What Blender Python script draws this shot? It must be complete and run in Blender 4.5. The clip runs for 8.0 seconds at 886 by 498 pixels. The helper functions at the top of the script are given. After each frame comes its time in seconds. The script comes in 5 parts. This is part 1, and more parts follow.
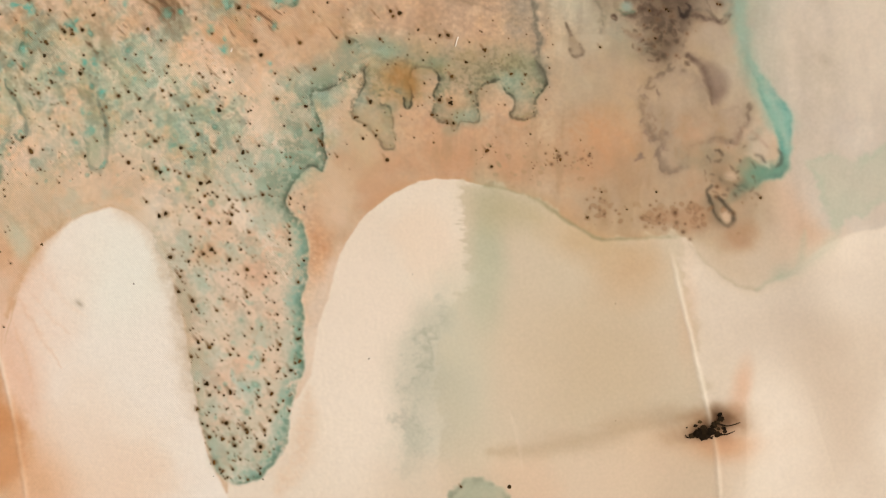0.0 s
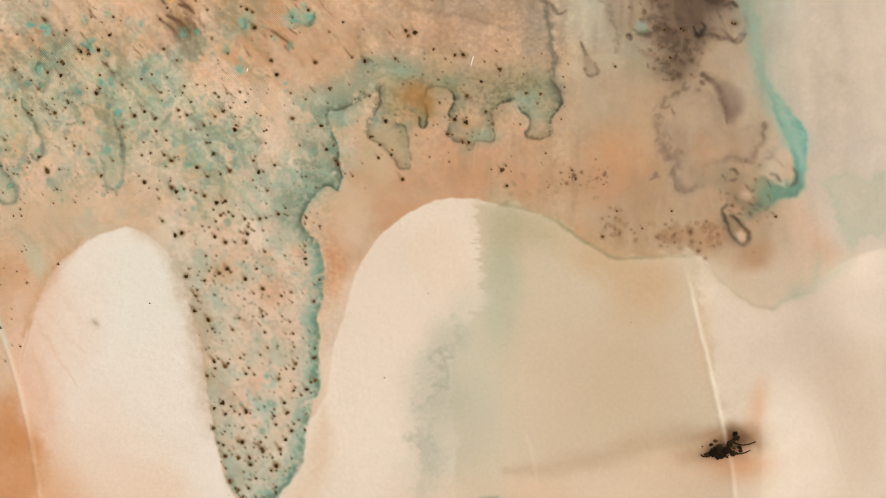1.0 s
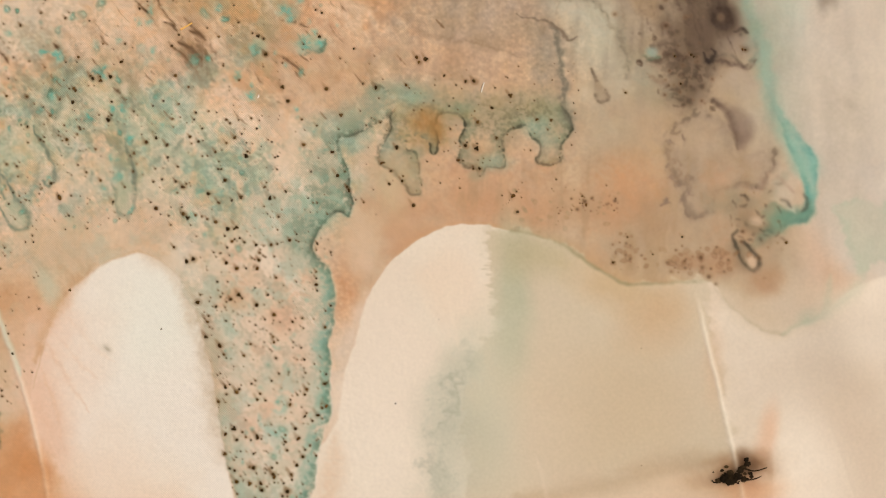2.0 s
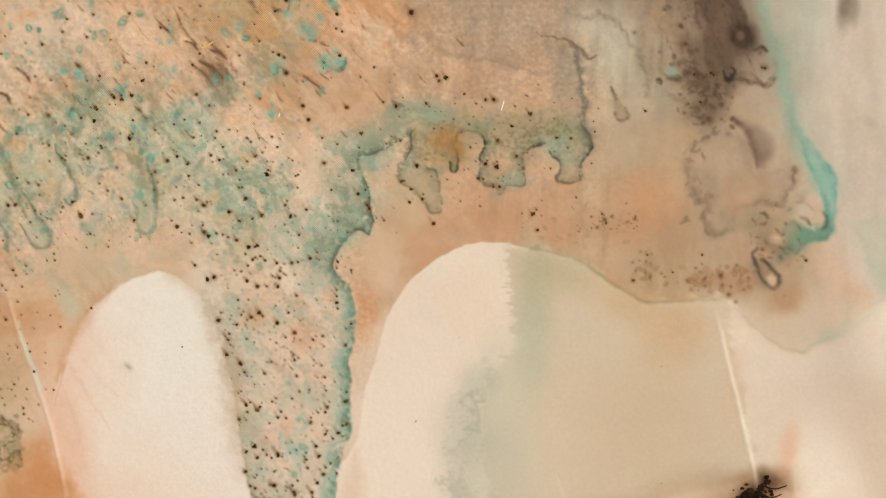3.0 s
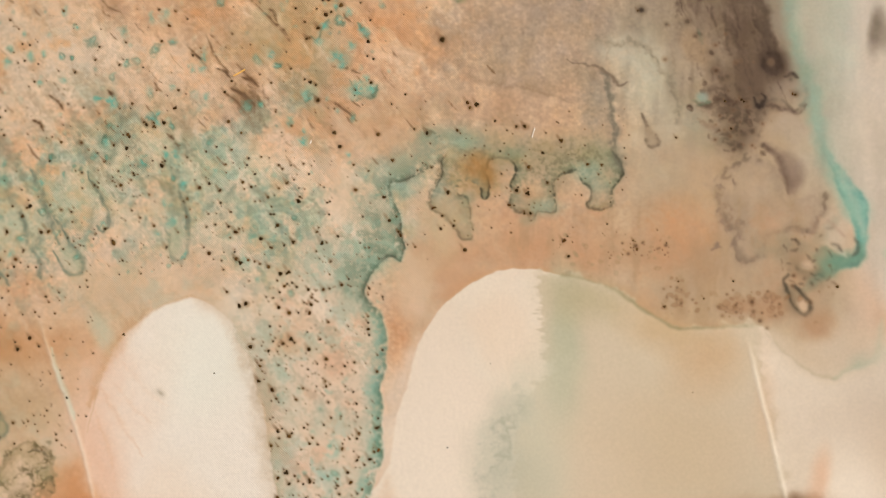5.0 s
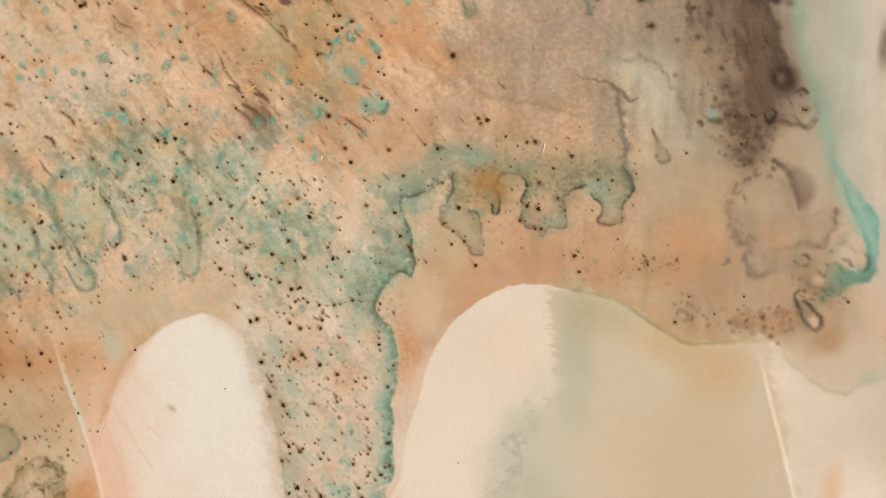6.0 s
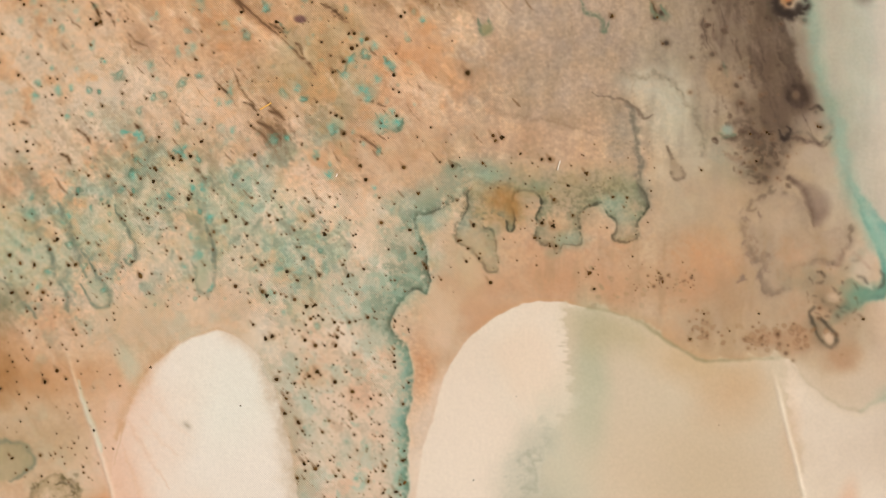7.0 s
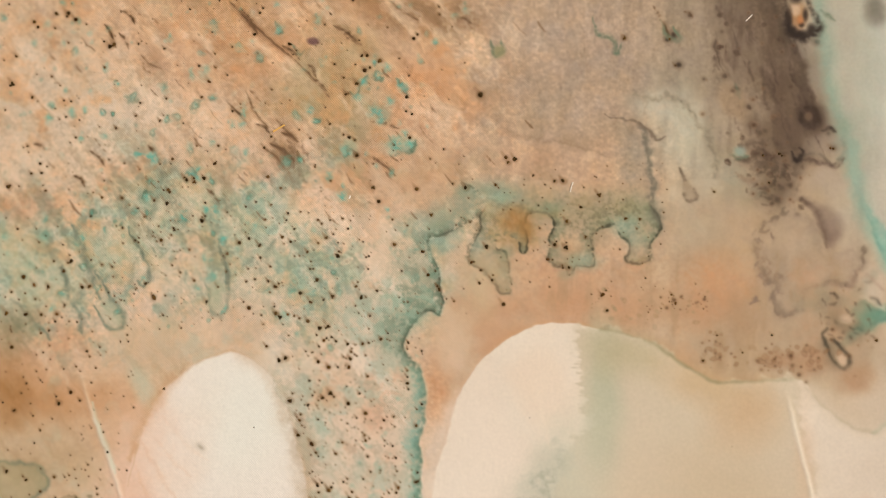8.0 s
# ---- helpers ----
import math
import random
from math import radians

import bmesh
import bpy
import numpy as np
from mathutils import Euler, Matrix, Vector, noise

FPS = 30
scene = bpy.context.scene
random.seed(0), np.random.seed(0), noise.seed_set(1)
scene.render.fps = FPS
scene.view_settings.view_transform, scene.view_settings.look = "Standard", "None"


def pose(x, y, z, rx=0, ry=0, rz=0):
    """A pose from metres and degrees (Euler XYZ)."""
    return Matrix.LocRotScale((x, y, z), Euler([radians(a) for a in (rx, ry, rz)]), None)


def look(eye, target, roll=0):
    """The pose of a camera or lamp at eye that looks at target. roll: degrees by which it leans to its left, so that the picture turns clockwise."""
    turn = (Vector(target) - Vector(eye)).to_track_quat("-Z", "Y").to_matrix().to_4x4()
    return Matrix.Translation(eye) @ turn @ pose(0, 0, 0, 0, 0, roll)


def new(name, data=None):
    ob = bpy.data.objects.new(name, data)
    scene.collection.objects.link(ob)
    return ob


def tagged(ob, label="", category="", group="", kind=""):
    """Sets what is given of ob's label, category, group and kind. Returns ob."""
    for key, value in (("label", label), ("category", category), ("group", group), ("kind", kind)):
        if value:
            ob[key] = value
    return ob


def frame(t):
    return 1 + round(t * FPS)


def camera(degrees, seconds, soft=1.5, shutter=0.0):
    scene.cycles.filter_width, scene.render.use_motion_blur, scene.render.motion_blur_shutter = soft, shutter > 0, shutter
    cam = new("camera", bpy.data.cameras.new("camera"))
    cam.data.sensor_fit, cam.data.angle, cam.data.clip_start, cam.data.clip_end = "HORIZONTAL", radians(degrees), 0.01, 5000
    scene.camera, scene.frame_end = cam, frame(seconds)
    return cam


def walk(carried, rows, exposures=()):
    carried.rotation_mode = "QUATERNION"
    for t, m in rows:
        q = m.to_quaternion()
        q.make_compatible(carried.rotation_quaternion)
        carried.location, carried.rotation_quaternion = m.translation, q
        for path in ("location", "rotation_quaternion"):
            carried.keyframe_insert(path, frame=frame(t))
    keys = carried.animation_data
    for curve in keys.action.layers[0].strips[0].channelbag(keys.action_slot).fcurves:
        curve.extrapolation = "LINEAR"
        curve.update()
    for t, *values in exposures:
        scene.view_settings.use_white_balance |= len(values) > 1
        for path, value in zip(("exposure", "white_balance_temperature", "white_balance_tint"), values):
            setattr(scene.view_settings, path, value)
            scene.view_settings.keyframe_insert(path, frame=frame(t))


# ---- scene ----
# ---------------------------------------------------------------- camera
cam = camera(50.0, 8.0, soft=1.2)
ROWS = [
    (0.0, 0.000000, -0.201755, 1.400000, 0.0000, 0.0000, 0.0000),
    (0.5, -0.001501, -0.201897, 1.401575, 0.0720, 0.0693, 0.0216),
    (1.0, -0.002763, -0.202018, 1.403584, 0.1464, 0.1397, 0.0421),
    (1.5, -0.003370, -0.202185, 1.406215, 0.2245, 0.2125, 0.0576),
    (3.0, -0.008224, -0.202904, 1.411920, 0.4680, 0.4383, 0.1019),
    (3.5, -0.010218, -0.203087, 1.412960, 0.5488, 0.5152, 0.1156),
    (4.0, -0.011963, -0.203200, 1.413971, 0.6266, 0.5929, 0.1273),
    (4.5, -0.012992, -0.203328, 1.415219, 0.7004, 0.6716, 0.1397),
    (6.0, -0.015638, -0.203814, 1.419267, 0.9077, 0.9098, 0.1833),
    (6.5, -0.016850, -0.203972, 1.420842, 0.9763, 0.9914, 0.2006),
    (7.0, -0.018345, -0.204132, 1.422381, 1.0444, 1.0749, 0.2217),
    (7.5, -0.019626, -0.204319, 1.424418, 1.1119, 1.1598, 0.2456),
    (8.0, -0.020636, -0.204540, 1.426440, 1.1790, 1.2453, 0.2702),
]
walk(cam, [(t, pose(x, y, z, 90 + pitch, roll, yaw)) for t, x, y, z, yaw, pitch, roll in ROWS],
     exposures=[(0.0, 0.0), (8.0, 0.0)])

# ---------------------------------------------------------------- world and light
world = bpy.data.worlds.new("sky")
scene.world = world
world.use_nodes = True
wn = world.node_tree
sky = wn.nodes.new("ShaderNodeTexSky")
sky.sky_type, sky.sun_disc = "NISHITA", False
sky.sun_elevation, sky.sun_rotation = radians(40), radians(200)
wn.links.new(sky.outputs["Color"], wn.nodes["Background"].inputs["Color"])
wn.nodes["Background"].inputs["Strength"].default_value = 0.08

# daylight through the window opening in the east wall
lamp = bpy.data.lights.new("window_light", "AREA")
lamp.shape, lamp.size, lamp.size_y = "RECTANGLE", 1.5, 1.3
lamp.energy, lamp.color = 69.0, (1.0, 0.985, 0.965)
new("window_light", lamp).matrix_world = look((1.99, -1.45, 1.75), (0.0, -1.45, 1.75))


# ---------------------------------------------------------------- materials
def material(name, rough=0.8):
    m = bpy.data.materials.new(name)
    m.use_nodes = True
    nt = m.node_tree
    b = nt.nodes["Principled BSDF"]
    b.inputs["Roughness"].default_value = rough
    return m, nt, b


def math_node(nt, op, a, b=None, c=None):
    n = nt.nodes.new("ShaderNodeMath")
    n.operation = op
    for i, v in enumerate((a, b, c)):
        if v is None:
            continue
        if isinstance(v, (int, float)):
            n.inputs[i].default_value = v
        else:
            nt.links.new(v, n.inputs[i])
    return n.outputs[0]


UNIT = 0.00012      # one drawing unit of the dye plan, in metres
EYE_Z = 1.4         # height of the plan's middle row


def dyed_cloth_material():
    m, nt, b = material("dyed_cloth", 0.82)
    L = nt.links.new
    dye = nt.nodes.new("ShaderNodeAttribute")
    dye.attribute_name = "dye"
    co = nt.nodes.new("ShaderNodeTexCoord")
    sep = nt.nodes.new("ShaderNodeSeparateXYZ")
    L(co.outputs["Object"], sep.inputs[0])
    # a little waver so that the threads do not run dead straight
    waver = nt.nodes.new("ShaderNodeTexNoise")
    waver.inputs["Scale"].default_value = 110
    L(co.outputs["Object"], waver.inputs["Vector"])
    wav = math_node(nt, "MULTIPLY", math_node(nt, "SUBTRACT", waver.outputs["Fac"], 0.5), 9.0)
    slip = nt.nodes.new("ShaderNodeTexNoise")
    slip.inputs["Scale"].default_value = 700
    L(co.outputs["Object"], slip.inputs["Vector"])
    wav = math_node(nt, "MULTIPLY_ADD", math_node(nt, "SUBTRACT", slip.outputs["Fac"], 0.5), 5.0, wav)
    k = 2 * math.pi / (4.3 * UNIT)
    sx = math_node(nt, "SINE", math_node(nt, "MULTIPLY_ADD", sep.outputs[0], k, wav))
    sz = math_node(nt, "SINE", math_node(nt, "MULTIPLY_ADD", sep.outputs[2], k, wav))
    gain = nt.nodes.new("ShaderNodeTexNoise")
    gain.inputs["Scale"].default_value = 420
    L(co.outputs["Object"], gain.inputs["Vector"])
    weave = math_node(nt, "MULTIPLY", math_node(nt, "MULTIPLY", sx, sz), math_node(nt, "MULTIPLY", gain.outputs["Fac"], 2.0))
    amount = math_node(nt, "MULTIPLY", weave, dye.outputs["Alpha"])
    # slubs: long thin noise along weft and warp
    slubs = []
    for scale in ((250, 250, 2600), (2600, 250, 250)):
        mp = nt.nodes.new("ShaderNodeMapping")
        mp.inputs["Scale"].default_value = scale
        L(co.outputs["Object"], mp.inputs["Vector"])
        nz = nt.nodes.new("ShaderNodeTexNoise")
        nz.inputs["Scale"].default_value = 1.0
        nz.inputs["Detail"].default_value = 3
        L(mp.outputs[0], nz.inputs["Vector"])
        slubs.append(nz.outputs["Fac"])
    slub = math_node(nt, "SUBTRACT", math_node(nt, "ADD", *slubs), 1.0)
    grain = nt.nodes.new("ShaderNodeTexNoise")
    grain.inputs["Scale"].default_value = 1500
    grain.inputs["Detail"].default_value = 2
    L(co.outputs["Object"], grain.inputs["Vector"])
    fine = math_node(nt, "SUBTRACT", grain.outputs["Fac"], 0.5)
    f = math_node(nt, "MULTIPLY_ADD", amount, 0.22, 1.0)
    f = math_node(nt, "MULTIPLY_ADD", math_node(nt, "MULTIPLY", slub, dye.outputs["Alpha"]), 0.14, f)
    f = math_node(nt, "MULTIPLY_ADD", fine, 0.15, f)
    mul = nt.nodes.new("ShaderNodeVectorMath")
    mul.operation = "SCALE"
    L(dye.outputs["Color"], mul.inputs[0])
    L(f, mul.inputs["Scale"])
    L(mul.outputs[0], b.inputs["Base Color"])
    relief = math_node(nt, "MULTIPLY_ADD", math_node(nt, "MULTIPLY", slub, dye.outputs["Alpha"]), 0.8, amount)
    relief = math_node(nt, "MULTIPLY_ADD", fine, 0.8, relief)
    bump = nt.nodes.new("ShaderNodeBump")
    bump.inputs["Strength"].default_value = 0.35
    bump.inputs["Distance"].default_value = 0.00004
    L(relief, bump.inputs["Height"])
    L(bump.outputs[0], b.inputs["Normal"])
    b.inputs["Specular IOR Level"].default_value = 0.2
    b.inputs["Sheen Weight"].default_value = 0.05
    return m


def ink_material(name, dark, brown, rough):
    m, nt, b = material(name, rough)
    info = nt.nodes.new("ShaderNodeObjectInfo")
    geo = nt.nodes.new("ShaderNodeNewGeometry")
    add = math_node(nt, "FRACT", math_node(nt, "ADD", info.outputs["Random"], geo.outputs["Random Per Island"]))
    ramp = nt.nodes.new("ShaderNodeMix")
    ramp.data_type = "RGBA"
    ramp.inputs["A"].default_value, ramp.inputs["B"].default_value = (*dark, 1), (*brown, 1)
    nt.links.new(math_node(nt, "POWER", add, 2.0), ramp.inputs["Factor"])
    nt.links.new(ramp.outputs["Result"], b.inputs["Base Color"])
    co = nt.nodes.new("ShaderNodeTexCoord")
    nz = nt.nodes.new("ShaderNodeTexNoise")
    nz.inputs["Scale"].default_value = 4000
    nt.links.new(co.outputs["Object"], nz.inputs["Vector"])
    bump = nt.nodes.new("ShaderNodeBump")
    bump.inputs["Strength"].default_value, bump.inputs["Distance"].default_value = 0.4, 0.00005
    nt.links.new(nz.outputs["Fac"], bump.inputs["Height"])
    nt.links.new(bump.outputs[0], b.inputs["Normal"])
    b.inputs["Specular IOR Level"].default_value = 0.06
    return m


def plaster_material(name, colour):
    m, nt, b = material(name, 0.9)
    co = nt.nodes.new("ShaderNodeTexCoord")
    nz = nt.nodes.new("ShaderNodeTexNoise")
    nz.inputs["Scale"].default_value, nz.inputs["Detail"].default_value = 6, 6
    nt.links.new(co.outputs["Object"], nz.inputs["Vector"])
    mix = nt.nodes.new("ShaderNodeMix")
    mix.data_type = "RGBA"
    mix.inputs["A"].default_value = (*[c * 0.92 for c in colour], 1)
    mix.inputs["B"].default_value = (*colour, 1)
    nt.links.new(nz.outputs["Fac"], mix.inputs["Factor"])
    nt.links.new(mix.outputs["Result"], b.inputs["Base Color"])
    bump = nt.nodes.new("ShaderNodeBump")
    bump.inputs["Strength"].default_value, bump.inputs["Distance"].default_value = 0.2, 0.002
    nt.links.new(nz.outputs["Fac"], bump.inputs["Height"])
    nt.links.new(bump.outputs[0], b.inputs["Normal"])
    return m


CLOTH = dyed_cloth_material()
INK_CLOT = ink_material("black_ink", (0.012, 0.007, 0.003), (0.06, 0.035, 0.014), 0.9)
INK = ink_material("dried_ink", (0.032, 0.018, 0.006), (0.14, 0.07, 0.02), 0.95)
RUST = ink_material("rust_ink", (0.045, 0.022, 0.007), (0.16, 0.07, 0.02), 0.95)
STRAW = ink_material("straw_fibre", (0.82, 0.46, 0.13), (0.82, 0.46, 0.13), 0.6)
LINT = ink_material("white_lint", (0.86, 0.78, 0.68), (0.86, 0.78, 0.68), 0.7)
PLASTER = plaster_material("white_plaster", (0.78, 0.77, 0.75))
BOARDS = plaster_material("grey_floor", (0.42, 0.38, 0.33))


# ---------------------------------------------------------------- the room that closes the place
def box(name, lo, hi, mat, kind="structure", label=""):
    bm = bmesh.new()
    bmesh.ops.create_cube(bm, size=1)
    for v in bm.verts:
        v.co = [lo[i] + (v.co[i] + 0.5) * (hi[i] - lo[i]) for i in range(3)]
    me = bpy.data.meshes.new(name)
    bm.to_mesh(me)
    bm.free()
    me.materials.append(mat)
    return tagged(new(name, me), label=label, category="wall" if "wall" in name else name, kind=kind)


WALL_Y = 0.012
box("floor", (-2.1, -3.1, -0.1), (2.1, 0.13, 0.0), BOARDS, label="plain grey floor of the room")
box("ceiling", (-2.1, -3.1, 2.6), (2.1, 0.13, 2.7), PLASTER, label="plain white ceiling of the room")
box("wall_north", (-2.0, WALL_Y, 0.0), (2.0, 0.13, 2.6), PLASTER, label="plain white plaster wall behind the cloth")
box("wall_south", (-2.0, -3.1, 0.0), (2.0, -3.0, 2.6), PLASTER, label="plain white plaster wall of the room")
box("wall_west", (-2.1, -3.1, 0.0), (-2.0, 0.13, 2.6), PLASTER, label="plain white plaster wall of the room")


def wall_with_opening():
    bm = bmesh.new()
    for lo, hi in (((2.0, -3.1, 0.0), (2.1, -2.2, 2.6)), ((2.0, -0.7, 0.0), (2.1, 0.13, 2.6)),
                   ((2.0, -2.2, 0.0), (2.1, -0.7, 1.1)), ((2.0, -2.2, 2.4), (2.1, -0.7, 2.6))):
        made = bmesh.ops.create_cube(bm, size=1)["verts"]
        for v in made:
            v.co = [lo[i] + (v.co[i] + 0.5) * (hi[i] - lo[i]) for i in range(3)]
    me = bpy.data.meshes.new("wall_east")
    bm.to_mesh(me)
    bm.free()
    me.materials.append(PLASTER)
    tagged(new("wall_east", me), label="plain white plaster wall with a window opening", category="wall", kind="structure")


wall_with_opening()

# ---------------------------------------------------------------- the dye plan: drawing units, u to the right, v down
STEP = 1.6
inner_u, inner_v = np.arange(-290, 1650, STEP), np.arange(-335, 950, STEP)
grow = np.cumsum(STEP * 1.12 ** np.arange(1, 47))
grow = grow[grow < 2300]
U = np.concatenate([inner_u[0] - grow[::-1], inner_u, inner_u[-1] + grow])
V = np.concatenate([inner_v[0] - grow[::-1], inner_v, inner_v[-1] + grow])
UU, VV = np.meshgrid(U, V)
TABLES = {}


def vnoise(u, v, size, seed):
    """Smooth value noise of -1 to 1 with cells of that size."""
    if seed not in TABLES:
        TABLES[seed] = np.random.RandomState(seed).uniform(-1, 1, (128, 128)).astype(np.float32)
    tab = TABLES[seed]
    x, y = u / size + 40.37, v / size + 40.71
    i, j = np.floor(x).astype(np.int32), np.floor(y).astype(np.int32)
    fx, fy = (x - i).astype(np.float32), (y - j).astype(np.float32)
    fx, fy = fx * fx * (3 - 2 * fx), fy * fy * (3 - 2 * fy)
    i, j, i2, j2 = i & 127, j & 127, (i + 1) & 127, (j + 1) & 127
    a = tab[j, i] * (1 - fx) + tab[j, i2] * fx
    b = tab[j2, i] * (1 - fx) + tab[j2, i2] * fx
    return a * (1 - fy) + b * fy


def fbm(u, v, size, seed, octaves=3):
    out, amp, total = 0, 1.0, 0
    for o in range(octaves):
        out = out + amp * vnoise(u * (0.8 + 0.1 * o) + v * 0.3, v * 0.9 - u * 0.25, size / 2 ** o, seed + o)
        total, amp = total + amp, amp * 0.55
    return out / total * 1.5


def smooth(a, b, x):
    t = np.clip((x - a) / (b - a), 0, 1)
    return t * t * (3 - 2 * t)


# wandering of the dye's edges
N1, N2 = fbm(UU, VV, 26, 11, 3), fbm(UU, VV, 26, 21, 3)
M1, M2 = fbm(UU, VV, 130, 31, 2), fbm(UU, VV, 130, 41, 2)
F1, F2 = fbm(UU, VV, 11, 111, 2), fbm(UU, VV, 11, 121, 2)
PATCH = fbm(UU, VV, 60, 51, 4)
CLOUD = fbm(UU, VV, 95, 131, 5)
BLOOM = fbm(UU + 14 * N1, VV + 14 * N2, 46, 141, 4)
VEIN = fbm(UU + 20 * N1, VV + 20 * N2, 70, 151, 3)
BEAD = fbm(UU, VV, 34, 161, 3)
SPOT, SPOT2 = fbm(UU + 6 * F1, VV + 6 * F2, 24, 181, 3), fbm(UU + 6 * F2, VV + 6 * F1, 26, 191, 3)
SLANT, ACROSS = UU * 0.62 + VV * 0.78, UU * 0.78 - VV * 0.62
SMEAR = fbm(ACROSS + 4 * F1, SLANT * 0.2 + 1 * F2, 12, 201, 4)
SMEAR2 = fbm(ACROSS + 8 * N1, SLANT * 0.28 + 3 * N2, 28, 211, 4)
FLECK = fbm(UU + 3 * F2, VV + 3 * F1, 13, 221, 3)
GRIT = fbm(UU, VV, 4.6, 61, 2)
STREAK = fbm(UU * 0.8 - VV * 0.6, (UU * 0.6 + VV * 0.8) * 0.22, 14, 71, 3)
FALL = fbm(UU, VV * 0.2, 16, 81, 3)
# where the dye took evenly: beside the first arch, and in the peach field above the second
CALM_SIDE = smooth(300, 400, VV + 30 * M1 + 0.15 * UU) * smooth(290, 190, UU + 25 * M2)
CALM_FIELD = smooth(560, 640, UU + 20 * M2) * smooth(225, 275, VV + 15 * M1)
CALM = np.maximum(CALM_SIDE, CALM_FIELD)
GRIT *= 1 - 0.6 * CALM
FLECK *= 1 - 0.5 * CALM
SPOT *= 1 - 0.5 * CALM
SPOT2 *= 1 - 0.4 * CALM


def rgb(r, g, b):
    return np.array((r, g, b), np.float32) / 255


def spline(points, closed, n=6):
    p = np.array(points, float)
    if closed:
        p = np.vstack([p[-1:], p, p[:2]])
    else:
        p = np.vstack([2 * p[0] - p[1], p, 2 * p[-1] - p[-2]])
    t = np.linspace(0, 1, n, endpoint=False)[:, None]
    out = []
    for a, b, c, d in zip(p[:-3], p[1:-2], p[2:-1], p[3:]):
        out.append(0.5 * (2 * b + (c - a) * t + (2 * a - 5 * b + 4 * c - d) * t ** 2 + (3 * b - a - 3 * c + d) * t ** 3))
    out = np.vstack(out)
    return out if closed else np.vstack([out, p[-2:-1]])


def crop(lo, hi):
    return (slice(max(np.searchsorted(V, lo[1]) - 1, 0), np.searchsorted(V, hi[1]) + 1),
            slice(max(np.searchsorted(U, lo[0]) - 1, 0), np.searchsorted(U, hi[0]) + 1))


def distance(points, closed=True, reach=60, ragged=4.0, drift=0.0):
    """The window round a drawn outline or line, the distance to it (inside negative) and the share of the way along it."""
    line = spline(points, closed)
    s = crop(line.min(0) - reach, line.max(0) + reach)
    u = UU[s] + ragged * (N1[s] + 0.7 * F1[s] + 0.12 * GRIT[s]) + drift * M1[s]
    v = VV[s] + ragged * (N2[s] + 0.7 * F2[s] + 0.12 * GRIT[s]) + drift * M2[s]
    ends = np.roll(line, -1, 0) if closed else line[1:]
    starts = line if closed else line[:-1]
    best, along, inside = np.full(u.shape, 1e9), np.zeros(u.shape), np.zeros(u.shape, bool)
    for i, ((ax, ay), (bx, by)) in enumerate(zip(starts, ends)):
        dx, dy = bx - ax, by - ay
        t = np.clip(((u - ax) * dx + (v - ay) * dy) / (dx * dx + dy * dy + 1e-9), 0, 1)
        d = (u - ax - t * dx) ** 2 + (v - ay - t * dy) ** 2
        near = d < best
        best[near] = d[near]
        along[near] = ((i + t) / len(starts))[near]
        if closed and ay != by:
            inside ^= ((ay > v) != (by > v)) & (u < dx * (v - ay) / dy + ax)
    best = np.sqrt(best)
    return s, np.where(inside, -best, best), along


ROUGH = [1.0]                                 # how unevenly the dye has taken
C = np.zeros((*UU.shape, 3), np.float32)      # colour of the dye
H = np.zeros(UU.shape, np.float32)            # relief towards the room, in units
LABEL = np.zeros(UU.shape, np.int8)           # which stain a spot belongs to


def lay(s, alpha, colour):
    a = np.clip(alpha, 0, 1)[..., None]
    C[s] += a * (colour - C[s])


def wash(u, v, ru, rv, colour, alpha, turn=0.0, edge=0.55):
    """A soft cloud of dye with an uneven border."""
    r = max(ru, rv) * 2.0
    s = crop((u - r, v - r), (u + r, v + r))
    c, n = math.cos(radians(turn)), math.sin(radians(turn))
    x, y = UU[s] - u + 0.25 * ru * M1[s], VV[s] - v + 0.25 * rv * M2[s]
    d = np.sqrt(((x * c + y * n) / ru) ** 2 + ((y * c - x * n) / rv) ** 2) + 0.28 * PATCH[s]
    k = ROUGH[0] * min(1.0, max(ru, rv) / 25)
    uneven = np.clip(1 + k * (0.12 * SPOT[s] + 0.14 * FLECK[s] + 0.20 * GRIT[s] + 0.34 * SMEAR[s]) - 0.03 * k, 0.08, 1.6)
    lay(s, alpha * smooth(1 + edge, 1 - edge, d) * uneven, rgb(*colour))


def blot(u, v, r, colour, rim, alpha):
    """A small drop of dye that dried with a ragged edge."""
    s = crop((u - 2.2 * r, v - 2.2 * r), (u + 2.2 * r, v + 2.2 * r))
    d = np.hypot(UU[s] - u + 0.55 * r * F1[s], (VV[s] - v + 0.55 * r * F2[s]) * 1.15) / r + 0.25 * GRIT[s]
    lay(s, alpha * smooth(1.15, 0.7, d) * np.clip(0.8 + 0.5 * GRIT[s] + 0.3 * FLECK[s], 0.1, 1.3), rgb(*colour))
    lay(s, 0.5 * alpha * np.exp(-((d - 0.9) / 0.22) ** 2) * np.clip(0.6 + BEAD[s], 0, 1.2), rgb(*rim))


